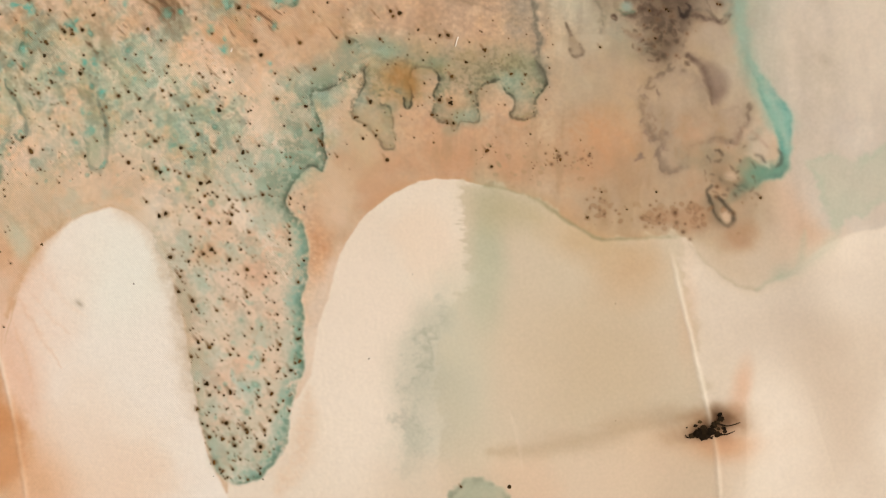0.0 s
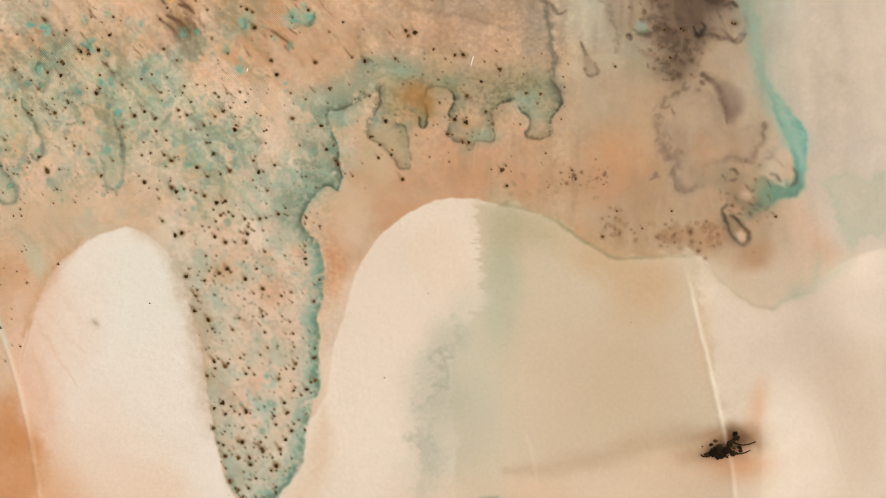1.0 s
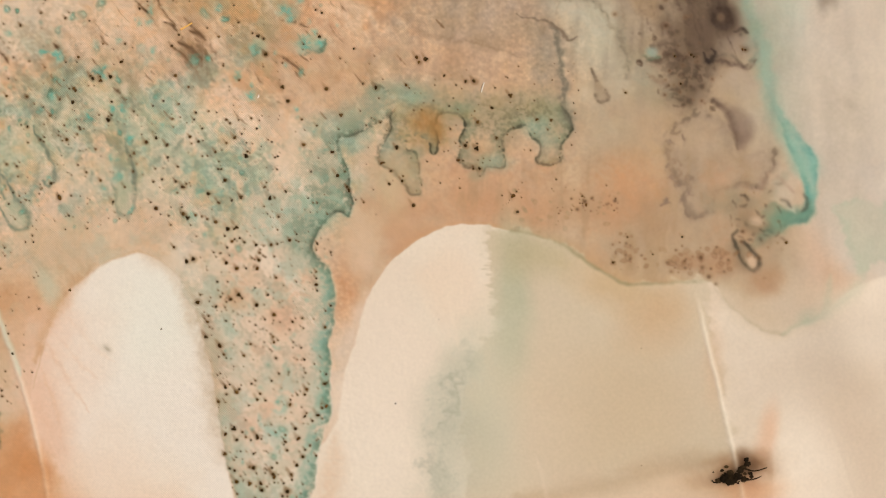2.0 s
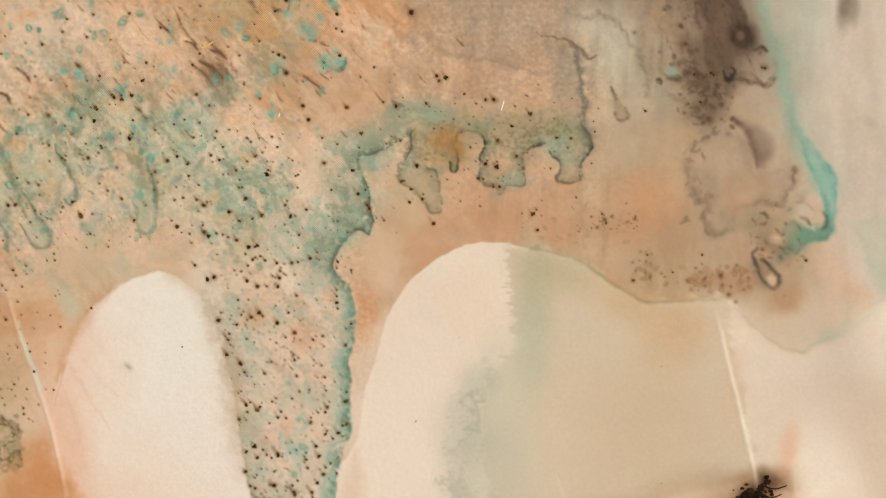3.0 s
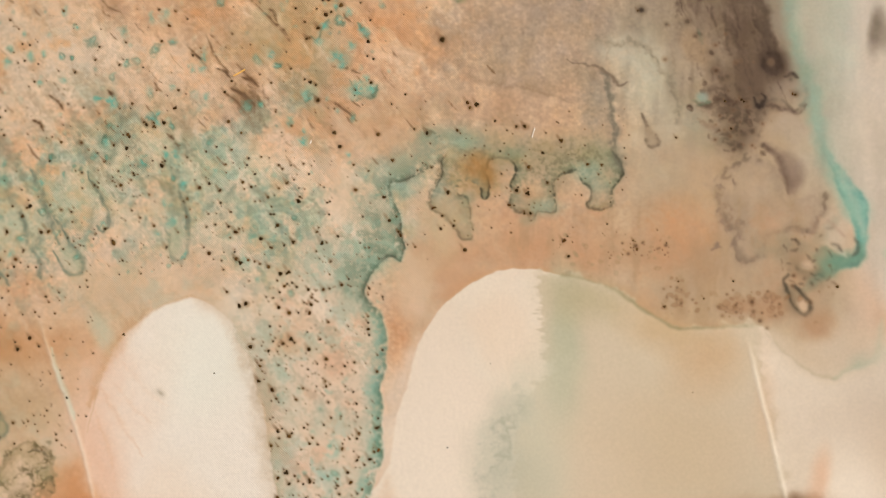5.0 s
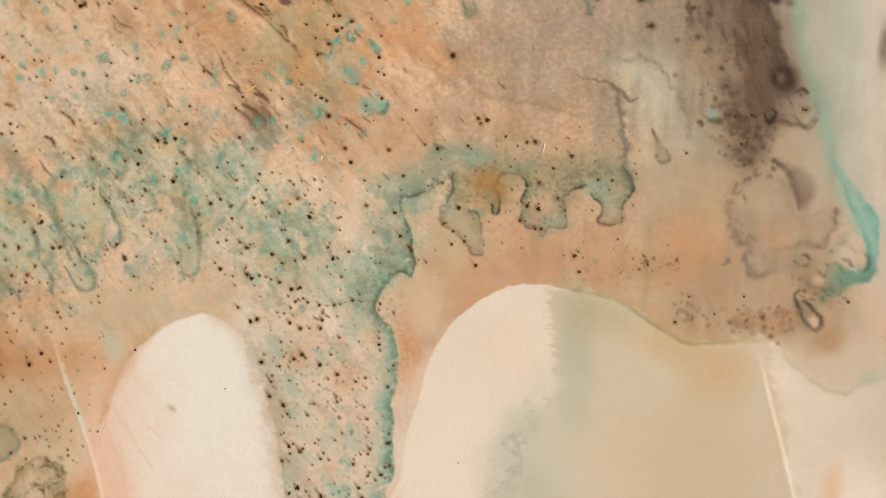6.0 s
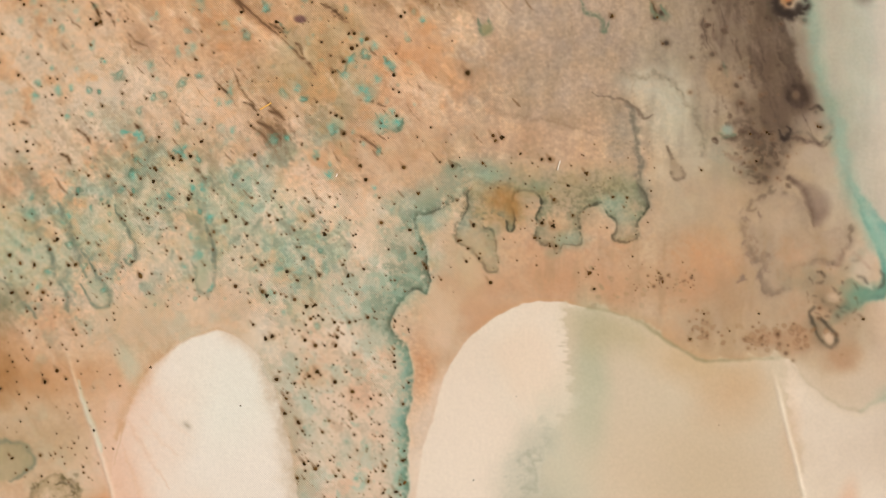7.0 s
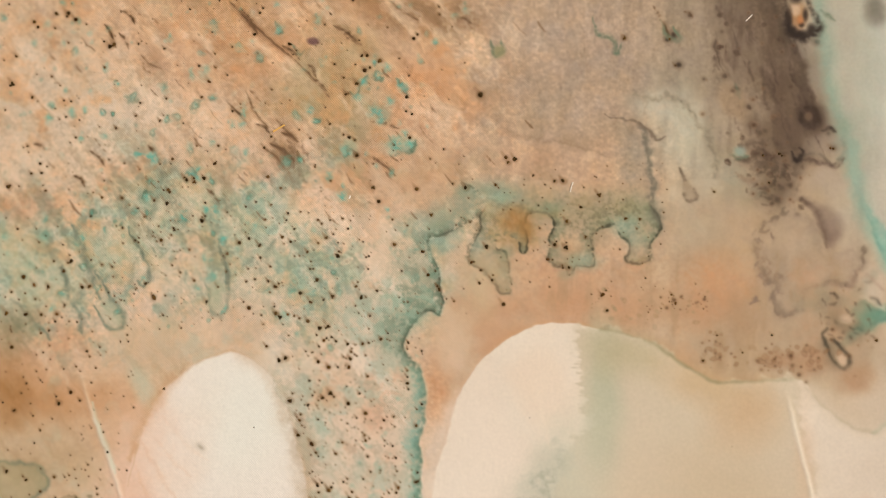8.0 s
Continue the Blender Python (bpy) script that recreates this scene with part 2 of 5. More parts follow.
def stain(points, fill, alpha, rim=None, rim_alpha=0.0, rim_width=8.0, feather=5.0, ragged=4.0, drift=4.0, mottle=0.35,
          label=0, lift=0.0):
    """A pool of dye: a fill inside a wandering outline, and the darker tide line where it dried."""
    s, d, along = distance(points, True, 40 + feather, ragged, drift)
    inside = smooth(feather, -feather, d)
    uneven = np.clip(1 + mottle * (PATCH[s] + ROUGH[0] * (0.4 * SPOT[s] + 0.45 * FLECK[s] + 0.6 * GRIT[s])), 0.1, 1.6)
    lay(s, alpha * inside * uneven, rgb(*fill))
    if rim is not None:
        band = np.exp(-((d + rim_width * 0.6) / rim_width) ** 2) * smooth(3, -2, d)
        lay(s, rim_alpha * band * np.clip(0.75 + 1.1 * BEAD[s] + 0.35 * GRIT[s], 0, 1.4), rgb(*rim))
        H[s] += (lift * band).astype(np.float32)
    if label:
        LABEL[s][d < 0] = label
    return s, d


def line(points, colour, alpha, width, ragged=2.5, drift=2.0, taper=True, rough=0.4, label=0, lift=0.0):
    """A drawn tide line or streak."""
    s, d, along = distance(points, False, width * 4, ragged, drift)
    w = width * (np.clip(4 * along * (1 - along), 0.12, 1) ** 0.5 if taper else 1.0) * np.clip(1 + 0.3 * BEAD[s], 0.5, 1.5)
    a = np.exp(-(d / w) ** 2)
    lay(s, alpha * a * np.clip(0.9 + rough * (1.0 * BEAD[s] + PATCH[s] + 0.9 * GRIT[s]), 0.1, 1.35), rgb(*colour))
    H[s] += (lift * a).astype(np.float32)
    if label:
        LABEL[s][d < width] = label


def tide(s, d, weight, bands):
    """Bands of dye inside one outline: depth below the edge, half width, colour, strength, unevenness."""
    for depth, width, colour, alpha, rough in bands:
        a = np.exp(-((d + depth) / width) ** 2) * smooth(4.0, -3.0, d)
        lay(s, alpha * weight * a * np.clip(1 + rough * (1.2 * BEAD[s] + 0.7 * FLECK[s] + 0.9 * GRIT[s] - 0.15), 0, 1.5), rgb(*colour))


# ---- ground colour: peach cloth, more orange above
C[:] = rgb(214, 181, 150)
every = (slice(None), slice(None))
UPPER = smooth(620, -60, VV + 0.1 * UU)
LEFT = smooth(900, 350, UU)
lay(every, 0.22 + 0.5 * M1, rgb(225, 196, 169))
MID = smooth(430, 620, UU) * smooth(1400, 1200, UU)
lay(every, 0.42 * MID, rgb(200, 160, 124))
lay(every, 0.15 + 0.5 * PATCH * smooth(700, -200, VV), rgb(209, 164, 126))
lay(every, 0.42 * smooth(250, -250, VV + 0.25 * UU - 60), rgb(208, 163, 123))
lay(every, 0.55 * smooth(0.05, 0.75, CLOUD) * UPPER, rgb(206, 158, 118))
lay(every, 0.34 * smooth(0.0, 0.9, -CLOUD) * UPPER, rgb(226, 198, 172))
lay(every, 0.45 * smooth(0.15, 0.8, BLOOM) * UPPER * LEFT, rgb(172, 168, 138))
lay(every, 0.18 * smooth(0.1, 0.9, -BLOOM), rgb(230, 196, 168))
TEAL_AREA = LEFT * np.exp(-((VV - 190 + 0.05 * UU + 90 * M1) / 170) ** 2)
lay(every, 0.42 * TEAL_AREA * np.clip(0.6 + 0.9 * BLOOM + 0.5 * GRIT, 0, 1.4), rgb(172, 176, 148))
lay(every, 0.40 * TEAL_AREA * smooth(0.90, 1.0, 1 - np.abs(VEIN)) * np.clip(0.3 + BEAD, 0, 1), rgb(122, 124, 102))
lay(every, 0.30 * TEAL_AREA * smooth(0.0, 0.9, SPOT) * np.clip(0.6 + BLOOM, 0.1, 1.3), rgb(152, 168, 146))
lay(every, 0.20 * UPPER * LEFT * smooth(-0.1, 1.0, SPOT2), rgb(212, 160, 120))
lay(every, 0.16 * UPPER * LEFT * smooth(-0.1, 1.0, -SPOT2), rgb(228, 198, 168))
STREAKED = smooth(420, -120, VV + 0.1 * UU) * smooth(1250, 800, UU)
lay(every, 0.30 * smooth(0.1, 0.9, STREAK) * STREAKED, rgb(178, 136, 98))
lay(every, 0.28 * smooth(0.1, 0.9, -STREAK) * STREAKED, rgb(230, 196, 164))
lay(every, 0.20 * smooth(0.1, 0.8, FALL) * smooth(850, 1100, UU) * UPPER, rgb(186, 158, 130))

# ---- the pale cloth beyond the teal line
RIGHT_EDGE = [(1250, -335), (1249, -256), (1262, -160), (1276, -80), (1298, -10), (1312, 60), (1335, 140), (1362, 190),
              (1392, 222), (1404, 250), (1396, 290)]
stain(RIGHT_EDGE + [(1410, 330), (1440, 385), (1500, 420), (1760, 430), (1760, -335)], (211, 195, 174), 0.92, feather=22,
      mottle=0.12, label=1)
wash(1430, 130, 60, 200, (203, 185, 160), 0.6)
wash(1530, 60, 60, 150, (216, 198, 173), 0.6)
wash(1345, -150, 40, 150, (206, 199, 178), 0.7)
ROUGH[0] = 0.3
wash(1418, -108, 12, 40, (120, 105, 88), 0.75, 6, 0.8)
wash(1434, -96, 9, 26, (146, 130, 110), 0.6, 0, 0.8)
wash(1350, -240, 22, 30, (96, 84, 72), 0.6)
wash(1455, 105, 14, 8, (180, 160, 136), 0.35, 40, 0.9)

ROUGH[0] = 1.0
# ---- orange and brown clouds
for row in (((258, -208), 120, 70, 0.5), ((529, -93), 70, 80, 0.75), ((697, -122), 60, 55, 0.5), ((83, -179), 150, 70, 0.35),
            ((350, 39), 160, 60, 0.3), ((1070, 265), 80, 75, 0.6), ((830, 285), 150, 32, 0.5), ((575, 430), 30, 62, 0.7),
            ((380, 440), 45, 45, 0.6), ((455, 480), 36, 30, 0.5), ((12, 85), 36, 42, 0.6), ((75, 140), 42, 26, 0.55),
            ((1, 67), 55, 34, 0.65), ((-175, 102), 64, 40, 0.6), ((-29, 490), 80, 70, 0.7), ((-163, 383), 95, 55, 0.7)):
    (u, v), ru, rv, a = row
    wash(u, v, ru, rv, (209, 152, 110), min(1.15 * a, 0.9))
for row in (((690, 140), 46, 38, 0.65), ((715, 165), 22, 24, 0.5), ((-209, 464), 42, 40, 0.7), ((350, -64), 110, 60, 0.35),
            ((381, -114), 64, 80, 0.45), ((180, 60), 80, 60, 0.4), ((206, -260), 90, 40, 0.35), ((514, -246), 80, 26, 0.45)):
    (u, v), ru, rv, a = row
    wash(u, v, ru, rv, (164, 132, 86), min(1.2 * a, 0.85), 25)

wash(*(-197, -150), 150, 190, (228, 206, 178), 0.6, 0, 0.9)
wash(*(-41, -77), 110, 70, (228, 204, 176), 0.4, 0, 0.9)
wash(*(534, -236), 170, 60, (178, 140, 104), 0.4, 10, 0.9)

line([(82, -292), (186, -157), (309, -13)], (204, 150, 102), 0.5, 75, ragged=10, drift=20)
line([(227, 58), (349, 141), (492, 243)], (232, 202, 174), 0.6, 40, ragged=10, drift=14)
wash(*(391, -125), 80, 90, (176, 156, 110), 0.55, 30)
wash(493, -262, 130, 38, (138, 102, 68), 0.7, 8, 0.9)
wash(560, -240, 60, 26, (128, 94, 64), 0.55, 20, 0.9)

# ---- grey-green and teal clouds
for row in (((275, 130), 62, 40, 0.6), ((225, 142), 36, 26, 0.5), ((105, 100), 120, 55, 0.5), ((40, 180), 70, 70, 0.5),
            ((-133, 179), 140, 52, 0.7), ((-164, 240), 120, 60, 0.6), ((520, 250), 60, 70, 0.55), ((340, 310), 46, 60, 0.45),
            ((250, 220), 110, 70, 0.45), ((60, 400), 46, 46, 0.45), ((73, 119), 110, 46, 0.5), ((216, 130), 60, 50, 0.4),
            ((-205, 260), 60, 60, 0.5), ((328, 435), 50, 90, 0.2)):
    (u, v), ru, rv, a = row
    wash(u, v, ru, rv, (172, 180, 148), a)
for row in (((645, 84), 60, 22, 0.6), ((500, 285), 42, 34, 0.6), ((-112, 159), 60, 20, 0.5), ((247, 89), 60, 30, 0.5),
            ((545, 150), 60, 36, 0.6), ((30, 100), 30, 16, 0.5)):
    (u, v), ru, rv, a = row
    wash(u, v, ru, rv, (130, 166, 144), a)

ROUGH[0] = 0.3
# ---- taupe wash at the top, with the pale notch beside it
FIELD = smooth(540, 800, UU + 30 * M1) * smooth(1120, 1020, UU) * smooth(90, 20, VV + 0.1 * (UU - 800))
lay(every, 0.82 * FIELD, rgb(204, 172, 141))
lay(every, 0.25 * FIELD * smooth(0.0, 0.9, CLOUD), rgb(204, 158, 122))
stain([(645, -66), (715, -20), (804, -2), (872, 19), (928, 73), (945, 144), (967, 142), (950, 73), (939, -8),
       (934, -47), (980, -87), (1044, -32), (1089, 5), (1130, -52), (1068, -322), (728, -326), (646, -184)],
      (174, 149, 124), 0.6, feather=24, ragged=8, label=2)
line([(646, -84), (715, -38), (804, -19), (872, 2)], (174, 148, 122), 0.5, 20, ragged=4, rough=0.2)
line([(645, -66), (715, -20), (804, -2), (872, 19)], (160, 134, 108), 0.6, 4.5, ragged=3, rough=0.3)
wash(*(809, -223), 110, 70, (196, 168, 142), 0.5)
stain([(929, -59), (979, -77), (1032, -43), (1061, -5), (1067, 64), (1038, 94), (1011, 43), (964, -6)],
      (214, 194, 166), 0.45, feather=24, ragged=8)
line([(868, -56), (909, -47), (939, -36), (959, -14), (971, -18)], (130, 110, 90), 0.6, 3)
line([(937, -33), (941, 12), (944, 53), (953, 94), (969, 139)], (124, 114, 94), 0.55, 6, ragged=6)
line([(900, -50), (906, 0), (908, 50), (925, 95)], (168, 150, 126), 0.5, 24)
wash(*(1026, -170), 90, 150, (160, 133, 110), 0.6, -10, 0.9)
wash(*(859, -141), 120, 90, (178, 152, 128), 0.5, 0, 0.9)

stain([(998, 35), (1012, 65), (1030, 85), (1029, 98), (1014, 103), (1003, 92), (1002, 65)], (178, 152, 124), 0.55,
      (122, 104, 84), 0.6, 4, feather=3, ragged=2)

ROUGH[0] = 1.0
wash(*(994, -13), 44, 90, (218, 198, 170), 0.55, -8, 0.9)
wash(*(1012, 144), 60, 90, (216, 190, 160), 0.4, 0, 0.9)
# ---- lobed grey-green stain hanging from the upper band
ROUGH[0] = 0.6
wash(640, 85, 90, 24, (158, 156, 126), 0.4, -12, 0.9)
wash(570, 125, 50, 36, (150, 152, 124), 0.42, -25, 0.9)
wash(780, 105, 130, 30, (158, 146, 114), 0.60, 5, 0.9)
wash(900, 110, 60, 40, (162, 154, 126), 0.55, 20, 0.9)
LOBES = [(643, 121), (638, 151), (623, 191), (626, 211), (646, 226), (663, 246), (676, 266), (696, 269), (701, 256), (699, 216),
        (696, 191), (681, 183), (673, 176), (686, 163), (701, 168), (711, 176), (714, 191), (724, 193), (731, 186), (731, 161),
        (726, 136), (731, 121), (751, 121), (771, 128), (774, 141), (766, 171), (761, 201), (771, 213), (794, 218)]
LOBES += [(802, 234), (814, 231), (817, 221), (842, 221), (852, 206), (849, 176), (854, 156), (882, 146), (892, 161), (907, 176),
        (907, 191), (897, 198), (905, 211), (932, 213), (950, 206), (952, 186), (952, 171), (967, 151), (970, 133), (960, 115),
        (947, 95), (935, 60)]
s, d, along = distance(LOBES + [(905, 62), (840, 78), (760, 88), (700, 90), (660, 100)], True, 46, 3.2, 0)
LABEL[s][d < 0] = 3
soft_top = smooth(70, 128, VV[s] + 14 * N2[s])
fill = smooth(4, -5, d) * (0.26 + 0.30 * smooth(165, 115, VV[s])) * soft_top
lay(s, fill * np.clip(1 + 0.5 * PATCH[s] + 0.3 * FLECK[s] + 0.3 * GRIT[s], 0.1, 1.6), rgb(160, 146, 112))
tide(s, d, smooth(96, 122, VV[s] + 0.12 * (UU[s] - 700) * (UU[s] < 700)),
     ((13, 10, (146, 144, 114), 0.50, 0.6), (6, 5, (116, 118, 90), 0.50, 0.7), (2.6, 2.4, (68, 64, 46), 0.85, 0.7)))
lay(s, 0.34 * soft_top * smooth(0, -4, d) * smooth(230, 120, VV[s]) * smooth(0.0, 0.9, GRIT[s] + 0.6 * FLECK[s]), rgb(116, 108, 76))
lay(s, 0.30 * soft_top * smooth(-2, -6, d) * smooth(0.1, 0.7, SPOT[s] + 0.4 * BEAD[s]), rgb(134, 134, 104))
for u, v, ru, rv, colour, a in ((652, 188, 15, 20, (200, 170, 134), 0.55), (802, 180, 20, 18, (196, 166, 130), 0.5), (925, 188, 22, 18, (206, 176, 144), 0.55),
                                (690, 215, 12, 22, (184, 160, 124), 0.5), (703, 128, 22, 20, (170, 116, 58), 0.7), (722, 150, 10, 22, (166, 118, 62), 0.65),
                                (745, 118, 30, 10, (164, 132, 84), 0.5), (808, 190, 18, 26, (194, 158, 116), 0.5), (670, 220, 12, 20, (196, 158, 114), 0.5),
                                (832, 206, 26, 14, (140, 164, 140), 0.6), (802, 230, 14, 8, (136, 168, 144), 0.6), (775, 195, 10, 14, (130, 134, 106), 0.5),
                                (690, 245, 10, 16, (142, 150, 124), 0.5), (640, 175, 12, 16, (142, 154, 130), 0.5), (765, 108, 30, 10, (140, 150, 122), 0.5),
                                (905, 140, 26, 16, (154, 174, 150), 0.55), (930, 165, 22, 14, (160, 170, 146), 0.5), (690, 190, 14, 12, (128, 136, 108), 0.5),
                                (850, 150, 20, 26, (140, 128, 92), 0.45), (684, 88, 20, 9, (136, 170, 146), 0.45), (830, 100, 40, 12, (170, 146, 114), 0.4)):
    wash(u, v, ru, rv, colour, a, 0, 0.8)
line([(643, 120), (606, 146), (583, 158), (555, 166)], (92, 88, 66), 0.65, 4, ragged=3, taper=False, rough=0.8)
line([(640, 128), (636, 150), (622, 188), (628, 208)], (98, 90, 66), 0.55, 3, ragged=3, taper=False, rough=0.8)

ROUGH[0] = 0.3
# ---- dark violet-brown mass at the top and its tongues
MASS = [(1052, -290), (1061, -232), (1068, -165), (1089, -107), (1107, -49), (1125, 9), (1141, 48), (1146, 95), (1172, 105), (1196, 86),
        (1206, 48), (1230, 24), (1263, -19), (1247, -67), (1232, -115), (1227, -144), (1205, -187), (1185, -231), (1172, -289)]
stain(MASS, (128, 102, 82), 0.88, feather=30, ragged=8, mottle=0.3, label=4)
line([(1143, -289), (1159, -231), (1177, -178), (1194, -130), (1200, -82), (1207, -34)], (80, 58, 42), 0.8, 46, ragged=8, taper=False, rough=0.2)
line([(1162, -289), (1178, -241), (1199, -187), (1221, -149), (1225, -115), (1232, -81), (1243, -52)], (56, 40, 28), 0.8, 19, ragged=5, taper=False, rough=0.2)
stain([(1205, -187), (1227, -144), (1232, -115), (1247, -67), (1264, -33), (1287, -18), (1292, -33), (1278, -76), (1265, -115), (1258, -153),
        (1251, -182), (1228, -187)], (166, 146, 126), 0.75, feather=10, ragged=4, mottle=0.2)
line([(1162, -289), (1178, -241), (1199, -187), (1221, -149), (1225, -115), (1232, -81), (1243, -52)], (58, 42, 30), 0.6, 6, ragged=4, taper=False, rough=0.4)
wash(1100, -73, 20, 30, (176, 132, 92), 0.5, -30)
wash(1165, 50, 36, 60, (116, 88, 64), 0.6, -15, 0.9)
wash(1190, 5, 40, 38, (104, 78, 58), 0.6, 0, 0.9)
wash(1215, -60, 34, 60, (92, 68, 52), 0.5, 0, 0.9)
ROUGH[0] = 1.0
for u, v, r, a in [(1163, 72, 6.6, 0.6), (1181, 77, 7.6, 0.6), (1160, 96, 6.6, 0.6), (1174, 98, 7.6, 0.65), (1153, 86, 5.7, 0.5), (1196, 72, 6.6, 0.5), (1168, 48, 6.6, 0.45),
        (1186, 55, 6.6, 0.45), (1153, 18, 5.7, 0.8), (1185, 19, 4.7, 0.8), (1175, 0, 5.7, 0.8), (1206, 7, 7.6, 0.5), (1213, 19, 5.7, 0.5), (1158, 33, 7.6, 0.4),
        (1145, -20, 5.7, 0.5), (1131, -34, 8.5, 0.35), (1154, -24, 5.7, 0.45), (1173, -46, 4.7, 0.5), (1153, -108, 4.3, 0.6), (1180, -188, 4.7, 0.75), (1249, -183, 5.7, 0.8),
        (1084, -123, 5.7, 0.6)]:
    wash(u, v, r * 1.5, r * 1.3, (86, 62, 44), 0.8 * a, 20, 0.8)
    wash(u, v, 0.7 * r, 0.6 * r, (46, 32, 22), a, 0, 0.7)
for u, v, r, a in [(1275, 5, 5.7, 0.95), (1126, -68, 4.7, 0.5), (1217, 98, 5.7, 0.5), (1209, 125, 4.7, 0.45), (1187, 38, 4.7, 0.5), (1123, -1, 5.7, 0.35), (1168, -10, 4.7, 0.5),
        (1197, -10, 8.5, 0.35), (1116, 28, 6.6, 0.4), (1266, -19, 4.3, 0.6), (1275, -24, 4.3, 0.6), (994, -197, 8.5, 0.9), (982, -190, 4.7, 0.9), (1001, -144, 5.7, 0.85),
        (1023, -233, 4.7, 0.7), (1076, -234, 5.7, 0.6), (1125, -212, 5.7, 0.5), (1080, -203, 5.7, 0.4), (1046, -118, 3.8, 0.5)]:
    wash(u, v, r * 1.4, r * 1.2, (92, 70, 52), 0.7 * a, 20, 0.8)
    wash(u, v, 0.7 * r, 0.6 * r, (46, 32, 22), a, 0, 0.7)
lay(every, 0.95 * np.exp(-((UU - 1172 + 8 * N1) / 32) ** 2 - ((VV - 66 + 8 * N2) / 38) ** 2) * smooth(-0.1, 0.4, FLECK + 0.4 * GRIT), rgb(54, 38, 26))
lay(every, 0.8 * np.exp(-((UU - 1165 + 8 * N1) / 34) ** 2 - ((VV - 15 + 8 * N2) / 40) ** 2) * smooth(0.0, 0.5, FLECK + 0.4 * GRIT), rgb(80, 60, 44))
wash(1110, 85, 36, 34, (170, 162, 138), 0.5, 0, 0.9)
wash(1085, 50, 26, 26, (188, 182, 158), 0.45, 0, 0.9)
line([(1225, 17), (1244, 22), (1258, 27), (1272, 36), (1286, 32), (1295, 17), (1292, -9)], (92, 74, 60), 0.7, 5, ragged=4, taper=False, rough=0.6)
ROUGH[0] = 0.3
stain([(1219, 95), (1240, 106), (1272, 116), (1293, 138), (1288, 164), (1269, 185), (1260, 177), (1253, 153), (1243, 124)], (134, 102, 88), 0.85, feather=10, ragged=2)
line([(1219, 95), (1237, 114), (1248, 135), (1254, 159), (1262, 183)], (84, 60, 48), 0.7, 6, ragged=2, rough=0.2)
wash(1262, 60, 40, 26, (204, 174, 150), 0.65)
wash(1255, 2, 36, 20, (160, 134, 116), 0.6)
wash(1310, 150, 26, 60, (206, 182, 158), 0.5, -20, 0.9)

# ---- mauve lobes below it, with the tide line down their side
stain([(1196, 115), (1155, 138), (1142, 180), (1136, 222), (1152, 246), (1168, 288), (1185, 302), (1214, 300), (1222, 272),
       (1250, 252), (1300, 250), (1322, 210), (1312, 180), (1275, 195), (1250, 180), (1236, 140)],
      (196, 162, 136), 0.36, (150, 122, 104), 0.3, 10, feather=9, ragged=7, label=5)
wash(1240, 215, 40, 30, (196, 152, 118), 0.45)
wash(1170, 215, 22, 36, (168, 140, 122), 0.45)
line([(1196, 118), (1168, 132), (1150, 142), (1147, 156)], (118, 94, 78), 0.7, 4)
for pts, a, w in (([(1190, 114), (1166, 132), (1149, 140), (1145, 153), (1158, 154)], 0.6, 4), ([(1139, 175), (1138, 201), (1145, 225), (1153, 246), (1168, 251), (1175, 243)], 0.55, 5),
                  ([(1153, 201), (1145, 217), (1155, 233), (1174, 233)], 0.3, 6), ([(1175, 249), (1166, 270), (1172, 296), (1190, 304), (1216, 294), (1218, 270), (1229, 259)], 0.5, 4),
                  ([(1325, 185), (1322, 212), (1308, 249), (1288, 246), (1261, 249), (1235, 258)], 0.45, 4)):
    line(pts, (88, 68, 54), min(1, 1.35 * a), 0.9 * w, ragged=5, drift=0, taper=False, rough=0.7)
    line(pts, (136, 112, 94), 0.5 * a, 2.6 * w, ragged=8, drift=0, taper=False, rough=0.5)
line([(1215, 262), (1240, 255), (1290, 252), (1305, 246), (1318, 215)], (140, 112, 94), 0.7, 4)
line([(1165, 270), (1172, 290), (1186, 302), (1214, 300)], (146, 120, 100), 0.7, 5)
wash(1232, 275, 32, 22, (140, 138, 112), 0.65)
wash(1265, 290, 26, 24, (120, 112, 90), 0.55)
wash(1345, 250, 36, 24, (224, 192, 164), 0.8, -40)
wash(1322, 255, 40, 10, (150, 156, 130), 0.5, -45)

ROUGH[0] = 0.8
# ---- teal line and pool
line([(u + 6, v) for u, v in RIGHT_EDGE[:9]], (184, 196, 174), 0.4, 20, ragged=4, taper=False, rough=0.1)
line(RIGHT_EDGE[:9], (146, 182, 160), 0.72, 14, ragged=3, taper=False, rough=0.15, label=6, lift=0.3)
s, d = stain([(1301, -5), (1306, 53), (1327, 116), (1346, 169), (1362, 204), (1377, 238), (1381, 275), (1370, 302), (1340, 310), (1322, 304),
        (1330, 324), (1356, 321), (1383, 312), (1397, 288), (1405, 249), (1402, 212), (1384, 177), (1364, 148), (1346, 124), (1330, 85),
        (1320, 32), (1318, -5)], (156, 190, 168), 0.6, feather=6, ragged=3, drift=0, mottle=0.3, label=6, lift=0.3)
tide(s, d, smooth(60, 200, VV[s]), ((7, 6, (118, 172, 152), 0.6, 0.4), (2.5, 2.5, (94, 150, 132), 0.5, 0.5)))
line([(1377, 228), (1387, 254), (1384, 286), (1370, 307)], (84, 150, 132), 0.6, 8)
wash(1372, 212, 18, 24, (156, 188, 162), 0.6, -30)
